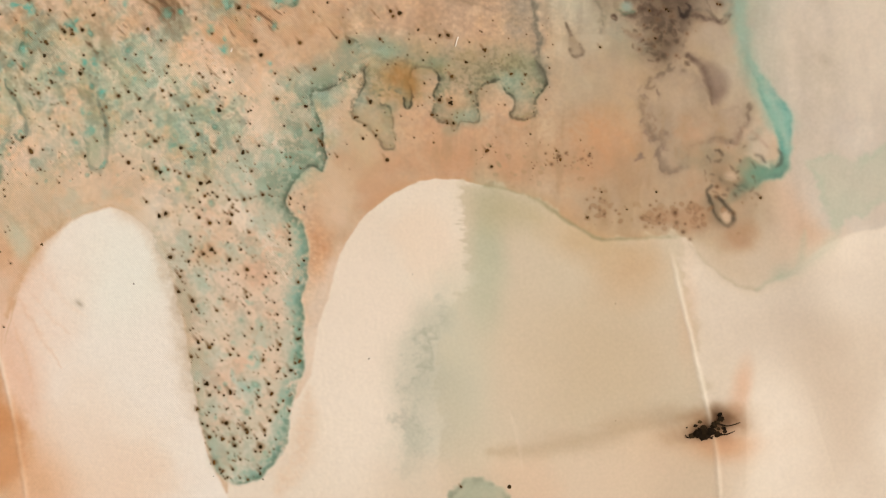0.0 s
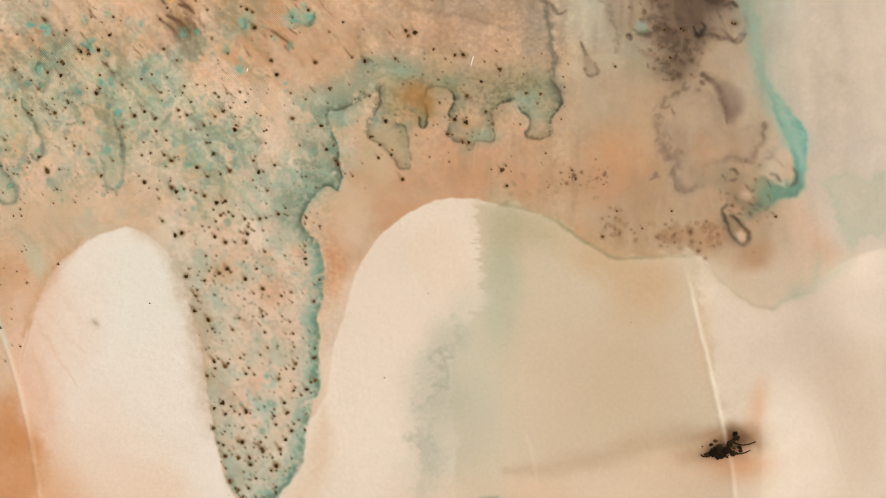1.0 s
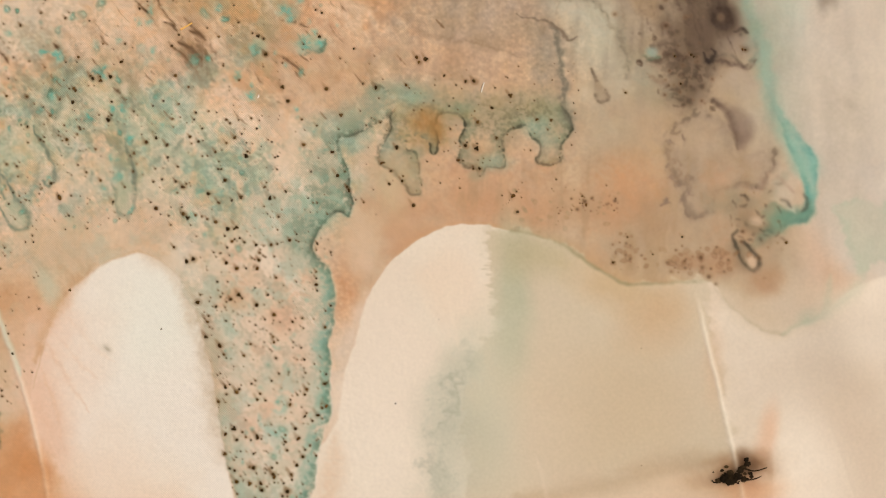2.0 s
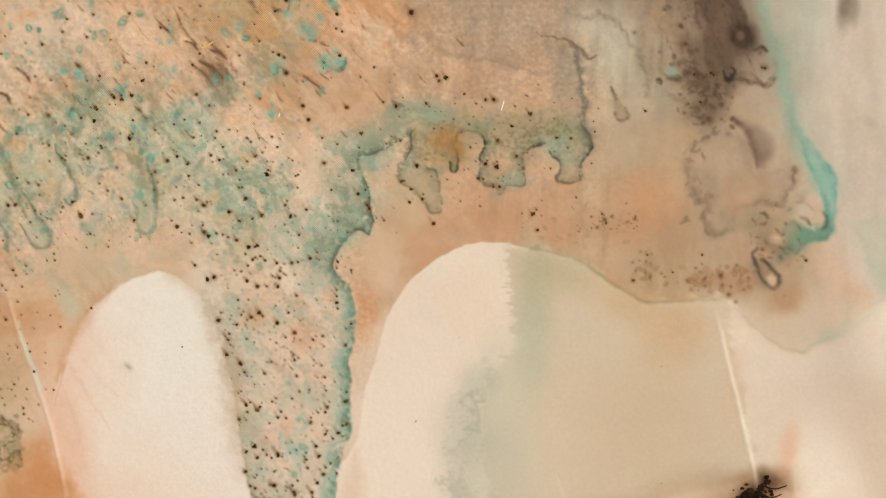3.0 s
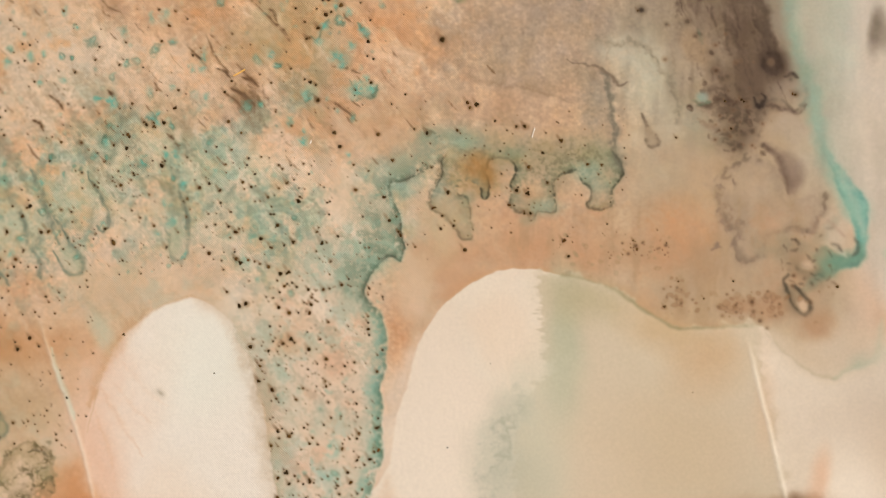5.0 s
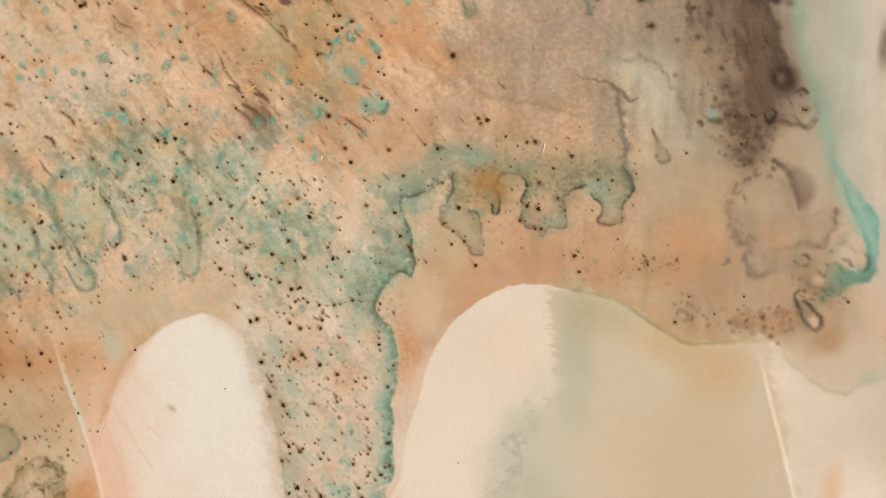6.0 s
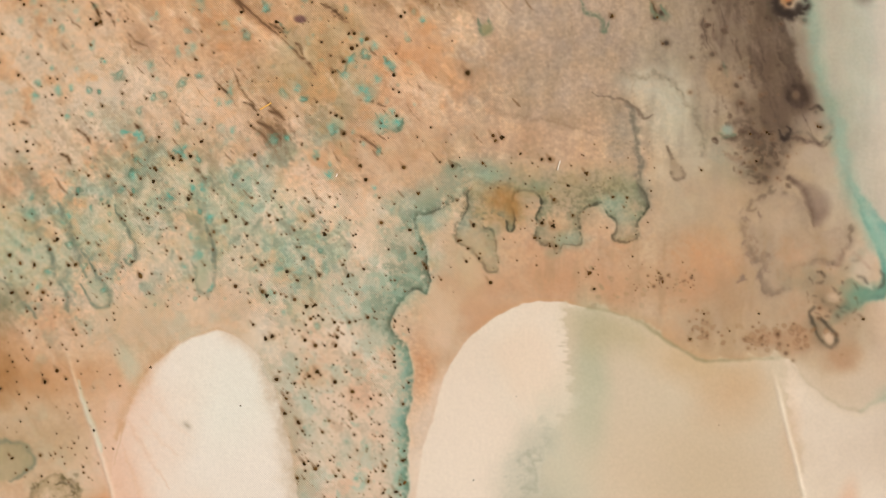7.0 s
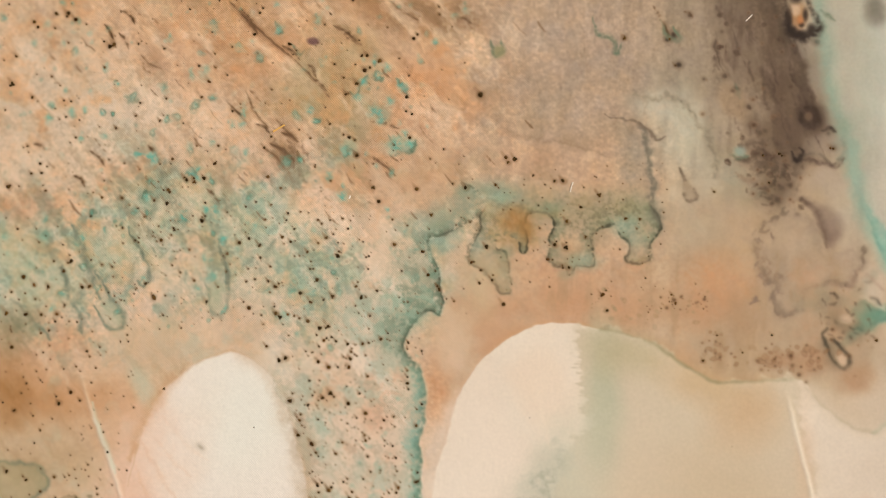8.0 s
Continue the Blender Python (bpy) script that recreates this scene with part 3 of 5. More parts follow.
stain([(1300, 296), (1328, 276), (1345, 292), (1372, 290), (1392, 280), (1396, 298), (1380, 316), (1350, 322), (1335, 334),
       (1312, 326)], (118, 154, 126), 0.68, (84, 112, 94), 0.5, 7, feather=11, mottle=0.5, ragged=5, label=6)
line([(1318, 270), (1340, 278), (1362, 298)], (228, 204, 174), 0.8, 5)
line([(1338, 272), (1346, 279), (1355, 289)], (58, 48, 38), 0.75, 3)
line([(1327, 233), (1343, 243), (1359, 259)], (150, 108, 90), 0.5, 4)
wash(1345, 262, 14, 30, (226, 200, 176), 0.6, -40, 0.9)
line([(1378, 262), (1384, 282), (1372, 296)], (72, 62, 50), 0.6, 4)
for u, v, r, a in ((1278, 318, 18, 0.6), (1300, 336, 22, 0.65), (1262, 362, 16, 0.55), (1268, 385, 18, 0.5), (1316, 326, 12, 0.7)):
    wash(u, v, r, r * 0.7, (104, 104, 82), 0.6 * a, 30, 0.9)
wash(1292, 312, 14, 9, (206, 176, 146), 0.7)
wash(1300, 345, 30, 9, (126, 152, 128), 0.6, -35)
line([(1262, 330), (1252, 345), (1262, 372), (1275, 396), (1290, 402), (1299, 388), (1288, 366), (1272, 350)], (70, 62, 50), 0.85, 4.5)
wash(1283, 380, 9, 15, (214, 180, 148), 0.8, -25)
wash(1160, 385, 26, 14, (176, 132, 94), 0.5)
wash(1230, 385, 32, 20, (176, 136, 106), 0.5)
wash(1070, 370, 12, 34, (176, 156, 112), 0.5)
wash(1312, 424, 32, 24, (203, 158, 118), 0.6)

# ---- fine mottling of the dyed ground: pigment settled unevenly in the threads
DYED = smooth(1150, 850, UU) * smooth(760, 560, VV)
TOP = smooth(330, 40, VV + 0.15 * UU) * smooth(760, 560, UU)
BOTH = np.maximum(TEAL_AREA, TOP)
lay(every, 0.16 * LEFT, rgb(240, 216, 188))
lay(every, 0.42 * CALM_SIDE * np.clip(0.8 + 0.5 * CLOUD, 0, 1.3), rgb(220, 190, 155))
lay(every, 0.22 * TEAL_AREA * smooth(0.0, 0.8, SPOT + 0.4 * BLOOM), rgb(146, 172, 148))
lay(every, 0.20 * TEAL_AREA * smooth(0.1, 0.8, FLECK) * smooth(-0.2, 0.6, BLOOM), rgb(122, 130, 108))
lay(every, 0.20 * BOTH * smooth(-0.1, 0.9, SPOT2), rgb(214, 158, 116))
lay(every, 0.42 * BOTH * smooth(0.05, 0.6, SMEAR2 - 0.3 * BLOOM), rgb(232, 206, 178))
lay(every, 0.42 * TEAL_AREA * smooth(0.05, 0.7, BLOOM + 0.35 * SMEAR), rgb(146, 184, 164))
lay(every, 0.26 * TEAL_AREA * smooth(0.15, 0.7, SMEAR - 0.3 * CLOUD), rgb(150, 142, 114))
lay(every, 0.30 * TEAL_AREA * smooth(0.05, 0.9, 0.4 * GRIT + 0.7 * BLOOM + 0.5 * SMEAR), rgb(122, 132, 110))
lay(every, 0.14 * TOP * smooth(0.05, 0.8, 0.4 * GRIT + 0.8 * SMEAR), rgb(172, 126, 84))
lay(every, 0.34 * TOP * smooth(0.0, 0.8, CLOUD + 0.4 * SPOT2), rgb(206, 142, 88))
lay(every, 0.26 * smooth(-40, -220, VV + 0.15 * (300 - UU)) * smooth(720, 480, UU), rgb(204, 148, 98))
lay(every, 0.36 * BOTH * smooth(0.0, 1.0, 0.7 * SMEAR2 - 0.5 * SMEAR), rgb(236, 212, 184))
lay(every, 0.30 * CALM_SIDE * smooth(0.0, 0.8, SMEAR + 0.3 * GRIT), rgb(196, 158, 120))
lay(every, 0.30 * CALM_SIDE * smooth(0.15, 0.8, BLOOM + 0.3 * SMEAR2), rgb(192, 196, 170))
lay(every, 0.25 * CALM_SIDE * smooth(0.1, 0.8, CLOUD + 0.3 * SPOT2), rgb(214, 158, 118))
lay(every, 0.08 * TOP * smooth(0.30, 0.70, SMEAR2) * smooth(-0.2, 0.6, FLECK), rgb(134, 100, 70))
tone = TOP * (-0.05 * SMEAR - 0.03 * SMEAR2) - DYED * (0.055 * GRIT + 0.02 * FLECK * BOTH + 0.02 * BLOOM)
tone = tone - smooth(850, 1000, UU) * (0.03 * BLOOM + 0.03 * FALL + 0.008 * GRIT)
warm = DYED * (0.05 * SPOT2 + 0.03 * SMEAR2 * TOP)
C *= (1 + np.clip(tone, -0.25, 0.06))[..., None]
C[..., 0] *= 1 + 0.35 * warm - 0.056 * smooth(860, 1080, UU) * smooth(1410, 1330, UU)
C[..., 2] *= 1 + 0.02 * smooth(900, 1100, UU)
C[..., 2] *= 1 - 0.5 * warm
FAR = smooth(930, 1060, UU) * smooth(1400, 1310, UU) * smooth(430, 380, VV)
lay(every, 0.30 * FAR, rgb(158, 132, 104))
lay(every, 0.12 * smooth(560, 640, UU) * smooth(1000, 900, UU) * smooth(200, 250, VV) * smooth(420, 330, VV), rgb(198, 146, 108))
lay(every, 0.22 * smooth(-40, 0, VV) * smooth(90, 40, VV) * smooth(560, 640, UU) * smooth(920, 860, UU), rgb(190, 146, 112))
wash(520, 45, 80, 75, (190, 150, 112), 0.45, 0, 0.9)
PEACH = smooth(560, 620, UU) * smooth(1380, 1280, UU) * smooth(170, 230, VV)
lay(every, 0.50 * PEACH * smooth(0.1, 0.9, -CLOUD + 0.5 * BLOOM), rgb(208, 176, 138))
lay(every, 0.32 * PEACH * smooth(0.1, 0.9, CLOUD + 0.5 * SPOT2), rgb(210, 152, 110))
lay(every, 0.42 * PEACH * smooth(0.0, 0.9, FALL + 0.5 * BLOOM), rgb(176, 144, 108))
lay(every, 0.16 * PEACH, rgb(182, 148, 112))
lay(every, 0.16 * PEACH * smooth(0.1, 0.8, GRIT + 0.5 * FLECK), rgb(184, 134, 98))
wash(645, 250, 34, 50, (206, 180, 142), 0.6, 0, 0.9)
wash(600, 330, 30, 34, (212, 184, 150), 0.5, 0, 0.9)
wash(1065, 260, 50, 46, (212, 152, 108), 0.5, 0, 0.9)
wash(1120, 160, 46, 60, (208, 170, 128), 0.4, 0, 0.9)
# orange cloud, faint green and a pale drift beside the first arch
wash(-95, 470, 95, 36, (204, 152, 106), 0.7, -6, 0.8)
wash(-160, 440, 60, 30, (196, 140, 92), 0.5, 0, 0.8)
wash(-150, 560, 100, 56, (182, 150, 108), 0.5, 0, 0.9)
wash(-210, 420, 40, 60, (160, 110, 60), 0.5, 0, 0.9)
wash(38, 440, 16, 46, (190, 200, 174), 0.6, -22, 0.8)
wash(60, 345, 90, 30, (216, 186, 152), 0.5, 0, 0.9)
wash(590, 368, 26, 40, (224, 192, 160), 0.6, 12, 0.8)
wash(1350, 462, 100, 34, (215, 191, 163), 0.6, 0, 0.9)

# ---- the large pale patch below the arches
ROUGH[0] = 0.12
ARCH = [(553, 655), (563, 590), (580, 530), (604, 452), (633, 399), (665, 367), (703, 341), (745, 321), (800, 317), (860, 328),
        (905, 338), (945, 352), (975, 374), (1005, 393), (1035, 410), (1062, 424), (1130, 423), (1208, 419)]
LOWER = ARCH + [(1240, 455), (1275, 487), (1310, 508), (1345, 512), (1410, 470), (1480, 425), (1560, 405), (1760, 405),
                (1760, 1100), (380, 1100), (400, 870), (430, 800), (490, 735), (530, 698), (548, 668)]
line(ARCH[2:10], (206, 152, 110), 0.45, 13)
line(ARCH[8:], (196, 150, 108), 0.40, 11)
line(ARCH[1:8], (200, 158, 120), 0.5, 5, ragged=1.5)
stain(LOWER, (238, 220, 199), 0.95, feather=2.2, ragged=1.6, drift=2, mottle=0.06, label=7)
wash(640, 560, 60, 130, (242, 220, 199), 0.5)
wash(610, 720, 80, 170, (246, 228, 208), 0.7, 0, 0.9)
wash(760, 420, 50, 80, (240, 214, 188), 0.6)
# strip of peach that bleeds from the finger into the patch
line([(545, 690), (535, 760), (520, 820), (490, 868)], (230, 196, 164), 0.5, 24)
GREEN = [(817, 327), (860, 329)] + ARCH[10:] + [(1212, 500), (1256, 720), (1270, 850), (1275, 1000), (1000, 1000),
        (800, 1000), (790, 900), (782, 800), (778, 720), (772, 650), (774, 600), (786, 560), (808, 530), (838, 492), (828, 460), (823, 420), (815, 370)]
FRINGE = fbm(UU * 0.12, VV, 7, 171, 3) * smooth(880, 830, UU) * smooth(330, 400, VV) * smooth(580, 510, VV)
N1 += 1.6 * FRINGE
s, d = stain(GREEN, (214, 194, 166), 0.92, feather=7, ragged=10, drift=2, mottle=0.08, label=8)
N1 -= 1.6 * FRINGE
line([(800, 545), (760, 590), (738, 660), (732, 730), (738, 800), (746, 900)], (214, 206, 184), 0.66, 46, ragged=14, drift=16, taper=False, rough=0.12)
line([(790, 550), (762, 580), (748, 640), (735, 690), (722, 760), (728, 840)], (182, 178, 156), 0.36, 17, ragged=18, drift=8, taper=False, rough=0.5)
line([(800, 540), (768, 556), (756, 600), (752, 650), (700, 700), (704, 760)], (156, 150, 130), 0.22, 8, ragged=16, drift=8, taper=False, rough=1.2)
BAND = np.exp(-((UU - 748 - 0.25 * np.clip(600 - VV, -40, 60) + 20 * N1) / 34) ** 2) * smooth(540, 590, VV) * smooth(860, 800, VV)
lay(every, 0.30 * BAND * smooth(0.0, 0.7, GRIT + 0.5 * FLECK), rgb(150, 148, 130))
wash(1350, 470, 90, 30, (219, 196, 170), 0.7, 0, 0.95)
wash(862, 460, 26, 140, (188, 184, 155), 0.85, 0, 0.9)
wash(825, 650, 60, 130, (208, 202, 176), 0.7, 0, 0.9)
wash(930, 680, 90, 100, (222, 200, 174), 0.6, 0, 0.9)
wash(895, 375, 60, 36, (190, 174, 138), 0.7, 20, 0.9)
wash(1040, 430, 80, 40, (204, 168, 124), 0.6, 20, 0.8)
wash(1110, 490, 60, 50, (206, 164, 122), 0.45, 0, 0.8)
wash(1070, 650, 140, 110, (207, 181, 148), 0.6, 0, 0.9)
line(ARCH[9:], (146, 136, 98), 0.5, 3.2, ragged=2, taper=False, label=0)
for u, v, ru, rv, a in ((770, 560, 34, 20, 0.55), (735, 610, 36, 30, 0.5), (760, 665, 34, 32, 0.55), (725, 700, 28, 50, 0.4),
                        (745, 775, 36, 40, 0.35), (725, 840, 30, 50, 0.25), (690, 640, 16, 30, 0.2), (800, 700, 40, 60, 0.3)):
    wash(u, v, ru, rv, (182, 180, 158), 0.6 * a, 0, 0.9)
wash(725, 870, 70, 50, (232, 208, 182), 0.6, 0, 0.9)
wash(1240, 800, 110, 40, (222, 178, 138), 0.6, 0, 0.8)
wash(1010, 880, 230, 80, (226, 200, 172), 0.9, -6, 0.8)
wash(1200, 860, 110, 70, (226, 198, 168), 0.8, 0, 0.8)
wash(930, 845, 60, 40, (228, 192, 160), 0.5)
wash(1400, 600, 160, 120, (213, 191, 168), 0.6, 0, 0.9)
wash(1480, 760, 70, 150, (212, 187, 161), 0.6, 0, 0.9)
# lit faces of two folds, their highlights painted in as paler colour
wash(1380, 780, 50, 120, (234, 216, 196), 0.6, -15, 0.8)
wash(1520, 520, 80, 50, (222, 204, 184), 0.7, 0, 0.9)
wash(1220, 570, 16, 100, (220, 182, 148), 0.4, 0, 0.8)
wash(1308, 700, 14, 46, (222, 164, 126), 0.5, 12, 0.9)
# shading of the fold's valley, put into the colour as brown bands
line([(870, 802), (960, 797), (1040, 785), (1120, 764), (1235, 744)], (188, 160, 128), 0.5, 19, ragged=3, drift=8, rough=0.1)
line([(1060, 758), (1140, 742), (1230, 732)], (196, 166, 132), 0.4, 20, ragged=3, drift=8, rough=0.1)
wash(1280, 790, 50, 26, (214, 150, 106), 0.6, 0, 0.8)
stain([(786, 905), (795, 872), (820, 852), (845, 847), (875, 853), (898, 872), (905, 905), (880, 945), (810, 945)],
      (172, 176, 150), 0.6, (118, 128, 106), 0.5, 6, feather=5, label=9)
# grey-green patch and its faint tide line at the side
stain([(1430, 280), (1452, 272), (1478, 271), (1504, 283), (1526, 286), (1539, 272), (1568, 259), (1642, 254), (1642, 370), (1568, 365),
        (1536, 381), (1504, 392), (1478, 413), (1467, 381), (1452, 349), (1441, 317)],
      (190, 190, 164), 0.55, (174, 184, 158), 0.3, 8, feather=9, ragged=8, label=10)
line([(1225, 435), (1275, 487), (1310, 508), (1345, 512), (1410, 470), (1480, 425)], (224, 203, 178), 0.6, 17, ragged=2, taper=False, rough=0.1)
line([(1208, 419), (1240, 455), (1275, 487), (1310, 508), (1345, 513)], (188, 168, 138), 0.4, 3.5, taper=False)
line([(1340, 512), (1372, 494), (1408, 474), (1422, 430), (1424, 408)], (178, 180, 152), 0.4, 7)
line([(1370, 496), (1420, 472), (1470, 432), (1490, 395)], (186, 188, 162), 0.35, 12)
wash(1382, 480, 18, 12, (176, 182, 156), 0.35, -30, 0.9)

# ---- the pale arch beside the finger
stain([(3, 640), (12, 570), (40, 486), (74, 432), (110, 402), (150, 380), (195, 366), (218, 374), (250, 396), (276, 428),
       (297, 472), (312, 530), (326, 590), (340, 660), (352, 740), (366, 810), (395, 870), (420, 940), (420, 1100), (60, 1100), (40, 900),
       (18, 780), (4, 700)], (245, 231, 216), 0.97, (250, 236, 220), 0.15, 5, feather=3.6, ragged=1.6, drift=2, mottle=0.05, label=11)
wash(220, 490, 80, 110, (240, 235, 220), 0.7, 0, 0.8)
line([(40, 500), (20, 570), (12, 640), (22, 720), (48, 800), (100, 880)], (238, 196, 168), 0.7, 46, ragged=6, drift=14, taper=False, rough=0.15)
wash(70, 640, 66, 170, (243, 210, 186), 0.5, 8, 0.85)
wash(110, 830, 120, 70, (236, 190, 156), 0.7, 20, 0.85)
ROUGH[0] = 0.5
wash(45, 720, 36, 130, (232, 178, 144), 0.45, -14, 0.85)
ROUGH[0] = 0.12
wash(150, 820, 120, 90, (243, 218, 193), 0.6, 0, 0.8)
wash(40, 850, 70, 60, (222, 164, 118), 0.6, 20, 0.8)
wash(150, 760, 60, 80, (244, 222, 202), 0.5, 0, 0.8)
wash(138, 537, 9, 6, (196, 178, 154), 0.5, 35, 0.9)
wash(139, 538, 6, 2.5, (160, 140, 116), 0.4, 40, 0.9)
line([(8, 610), (35, 500), (74, 430), (112, 400), (152, 378), (195, 364), (222, 372)], (202, 160, 120), 0.34, 4, ragged=1.5)
line([(10, 560), (42, 476), (80, 420), (118, 390)], (204, 150, 104), 0.4, 14)
stain([(-10, 655), (10, 700), (35, 735), (52, 775), (48, 820), (25, 850), (-40, 860), (-90, 760), (-60, 680)], (205, 138, 84), 0.72,
      feather=24, ragged=6, mottle=0.25)

# ---- the speckled finger
ROUGH[0] = 1.0
FINGER_OUT = [(643, 120), (606, 146), (583, 158), (556, 166), (553, 178), (561, 198), (571, 222), (573, 256), (579, 281), (570, 306),
        (555, 297), (540, 302), (526, 322), (514, 344), (508, 362), (522, 380), (538, 398), (547, 430)]
FINGER_OUT += [(543, 472), (544, 492), (540, 513), (536, 530), (539, 555), (540, 576), (538, 597), (537, 622), (541, 647), (535, 667),
        (524, 690), (517, 713), (513, 742), (508, 776), (497, 805), (478, 830), (458, 849), (424, 859), (399, 853), (380, 836)]
FINGER_IN = [(374, 817), (364, 788), (351, 747), (345, 705), (339, 663), (333, 613), (322, 559), (312, 526), (307, 484), (268, 425), (300, 340), (400, 220),
             (520, 100), (590, 60), (650, 85)]
s, d, along = distance(FINGER_OUT + FINGER_IN, True, 46, 2.1, 1)
INNER = smooth(0, 110, VV[s] - 420 + 1.16 * (UU[s] - 250))
LABEL[s][d < 0] = 12
LEAN = smooth(430, 380, UU[s] + 0.15 * (VV[s] - 600))
body = smooth(5, -6, d + 9 * LEAN * smooth(760, 560, VV[s])) * INNER
lay(s, 0.55 * body * smooth(120, 220, VV[s]) * np.clip(1 + 0.25 * PATCH[s] + 0.2 * SMEAR2[s], 0.2, 1.5), rgb(228, 205, 178))
lay(s, 0.22 * body * smooth(-0.1, 0.8, SPOT2[s]), rgb(216, 176, 142))
lay(s, 0.30 * body * smooth(0.0, 0.8, SPOT[s] + 0.3 * BLOOM[s]), rgb(172, 186, 164))
lay(s, 0.16 * body * smooth(0.1, 0.8, FLECK[s]), rgb(184, 170, 146))
lay(s, 0.30 * body * smooth(0.1, 0.7, SMEAR[s]), rgb(184, 172, 148))
lay(s, 0.50 * body * smooth(130, 240, VV[s]) * smooth(0.0, 0.6, SMEAR2[s] - 0.2 * SMEAR[s]), rgb(240, 220, 198))
lay(s, 0.38 * body * smooth(0.1, 0.7, BLOOM[s] + 0.3 * SMEAR[s]), rgb(164, 190, 170))
for u, v, ru, rv, colour, a in ((366, 455, 20, 18, (212, 162, 120), 0.6), (455, 492, 24, 18, (216, 166, 132), 0.55), (395, 676, 18, 20, (216, 168, 134), 0.5),
                                (430, 585, 16, 14, (214, 176, 144), 0.5), (487, 551, 12, 14, (216, 176, 144), 0.5), (460, 810, 16, 18, (200, 172, 140), 0.5),
                                (352, 498, 12, 26, (164, 194, 172), 0.55), (352, 550, 14, 14, (148, 182, 160), 0.55), (424, 588, 12, 24, (170, 192, 172), 0.45),
                                (357, 663, 14, 16, (172, 198, 182), 0.5), (376, 722, 12, 18, (142, 186, 168), 0.55), (408, 806, 12, 20, (158, 192, 172), 0.5),
                                (438, 795, 10, 22, (168, 192, 172), 0.4), (450, 685, 26, 12, (172, 196, 178), 0.45), (495, 588, 20, 12, (176, 164, 138), 0.5),
                                (378, 690, 8, 40, (176, 168, 144), 0.4), (395, 815, 24, 18, (166, 172, 146), 0.45), (380, 572, 18, 50, (196, 190, 164), 0.35)):
    wash(u, v, ru, rv, colour, a, 0, 0.9)
lay(s, 0.16 * body * smooth(420, 500, VV[s]), rgb(242, 216, 198))
lay(s, 0.28 * body * smooth(0.2, 0.7, SPOT2[s] + 0.4 * SMEAR[s]), rgb(222, 168, 136))
lay(s, 0.22 * body * smooth(0.1, 0.7, GRIT[s] + 0.5 * SMEAR[s]), rgb(158, 148, 122))
# teal swirls in it
for pts in ([(440, 622), (455, 630), (456, 645), (446, 652), (432, 646)], [(410, 655), (415, 675), (434, 685), (452, 682)], [(530, 520), (516, 533), (500, 534)],
            [(524, 612), (532, 635), (522, 652)], [(512, 690), (498, 700), (492, 716)]):
    line(pts, (146, 190, 172), 0.5, 7, ragged=3, drift=0, rough=0.3)
SIDE = smooth(395, 470, UU[s] + 0.25 * np.clip(VV[s] - 760, 0, 100))
HIGH = smooth(420, 330, VV[s])
line([(283, 430), (298, 475), (316, 530), (328, 590), (338, 655), (347, 720)], (206, 180, 150), 0.5, 20, ragged=6, taper=False, rough=0.3)
line([(214, 370), (250, 398), (276, 430), (297, 472)], (216, 188, 158), 0.5, 13, ragged=4, taper=False, rough=0.3)
line([(306, 440), (328, 520), (345, 600), (356, 660)], (186, 164, 136), 0.35, 22, ragged=8, rough=0.4)
tide(s, d, np.maximum(SIDE, 0.10 + 0.25 * smooth(600, 760, VV[s])) * (1 - HIGH),
     ((20, 15, (162, 178, 156), 0.55, 0.4), (11, 10, (132, 168, 148), 0.60, 0.4), (6, 5.5, (112, 148, 128), 0.50, 0.5), (2.6, 2.6, (96, 116, 94), 0.35, 0.7)))
tide(s, d, SIDE * HIGH * smooth(0.55, 1.0, INNER) * smooth(652, 612, UU[s]),
     ((30, 24, (156, 156, 130), 0.55, 0.4), (14, 11, (134, 146, 120), 0.52, 0.6), (6, 5, (112, 116, 92), 0.5, 0.7), (2.4, 2.6, (70, 68, 50), 0.7, 0.7)))
H[s] += (0.4 * np.exp(-((d + 6) / 6) ** 2)).astype(np.float32)
wash(500, 330, 32, 24, (140, 170, 148), 0.35, -30, 0.9)
wash(540, 298, 30, 14, (132, 160, 138), 0.35, -15, 0.9)
wash(530, 225, 28, 50, (158, 158, 132), 0.4)
head = body * smooth(440, 500, UU[s]) * smooth(400, 360, VV[s]) * smooth(130, 190, VV[s])
lay(s, 0.50 * head * smooth(0.0, 0.6, FLECK[s] + 0.6 * GRIT[s]), rgb(116, 132, 108))
lay(s, 0.30 * head * smooth(0.05, 0.6, SPOT[s] + 0.4 * BLOOM[s]), rgb(118, 166, 146))
lay(s, 0.45 * head * smooth(0.0, 0.7, -SPOT[s] + 0.3 * SMEAR2[s]) * smooth(-8, -24, d), rgb(208, 186, 154))
lay(s, 0.30 * body * smooth(18, 2, -d) * SIDE * smooth(0.0, 0.6, GRIT[s] + 0.6 * FLECK[s]), rgb(98, 116, 92))
line([(475, 175), (440, 130), (410, 110)], (230, 200, 170), 0.5, 22)
line([(520, 250), (480, 215), (430, 170)], (230, 200, 170), 0.5, 16)

# ---- tide lines over the taupe wash
wash(962, -66, 44, 22, (208, 198, 174), 0.6, 15, 0.9)
wash(1012, -30, 30, 46, (204, 196, 172), 0.55, -25, 0.9)
wash(1040, 40, 22, 44, (200, 184, 158), 0.4, -10, 0.9)
line([(964, -87), (985, -93), (1015, -68), (1039, -33), (1057, -17), (1061, 18), (1067, 54)], (146, 132, 110), 0.65, 6, ragged=8, taper=False)
line([(919, -94), (949, -87), (980, -97)], (150, 136, 112), 0.5, 7, ragged=6)
line([(937, -33), (941, 12), (944, 53), (953, 94), (969, 139)], (118, 110, 92), 0.5, 6, ragged=7, taper=False)
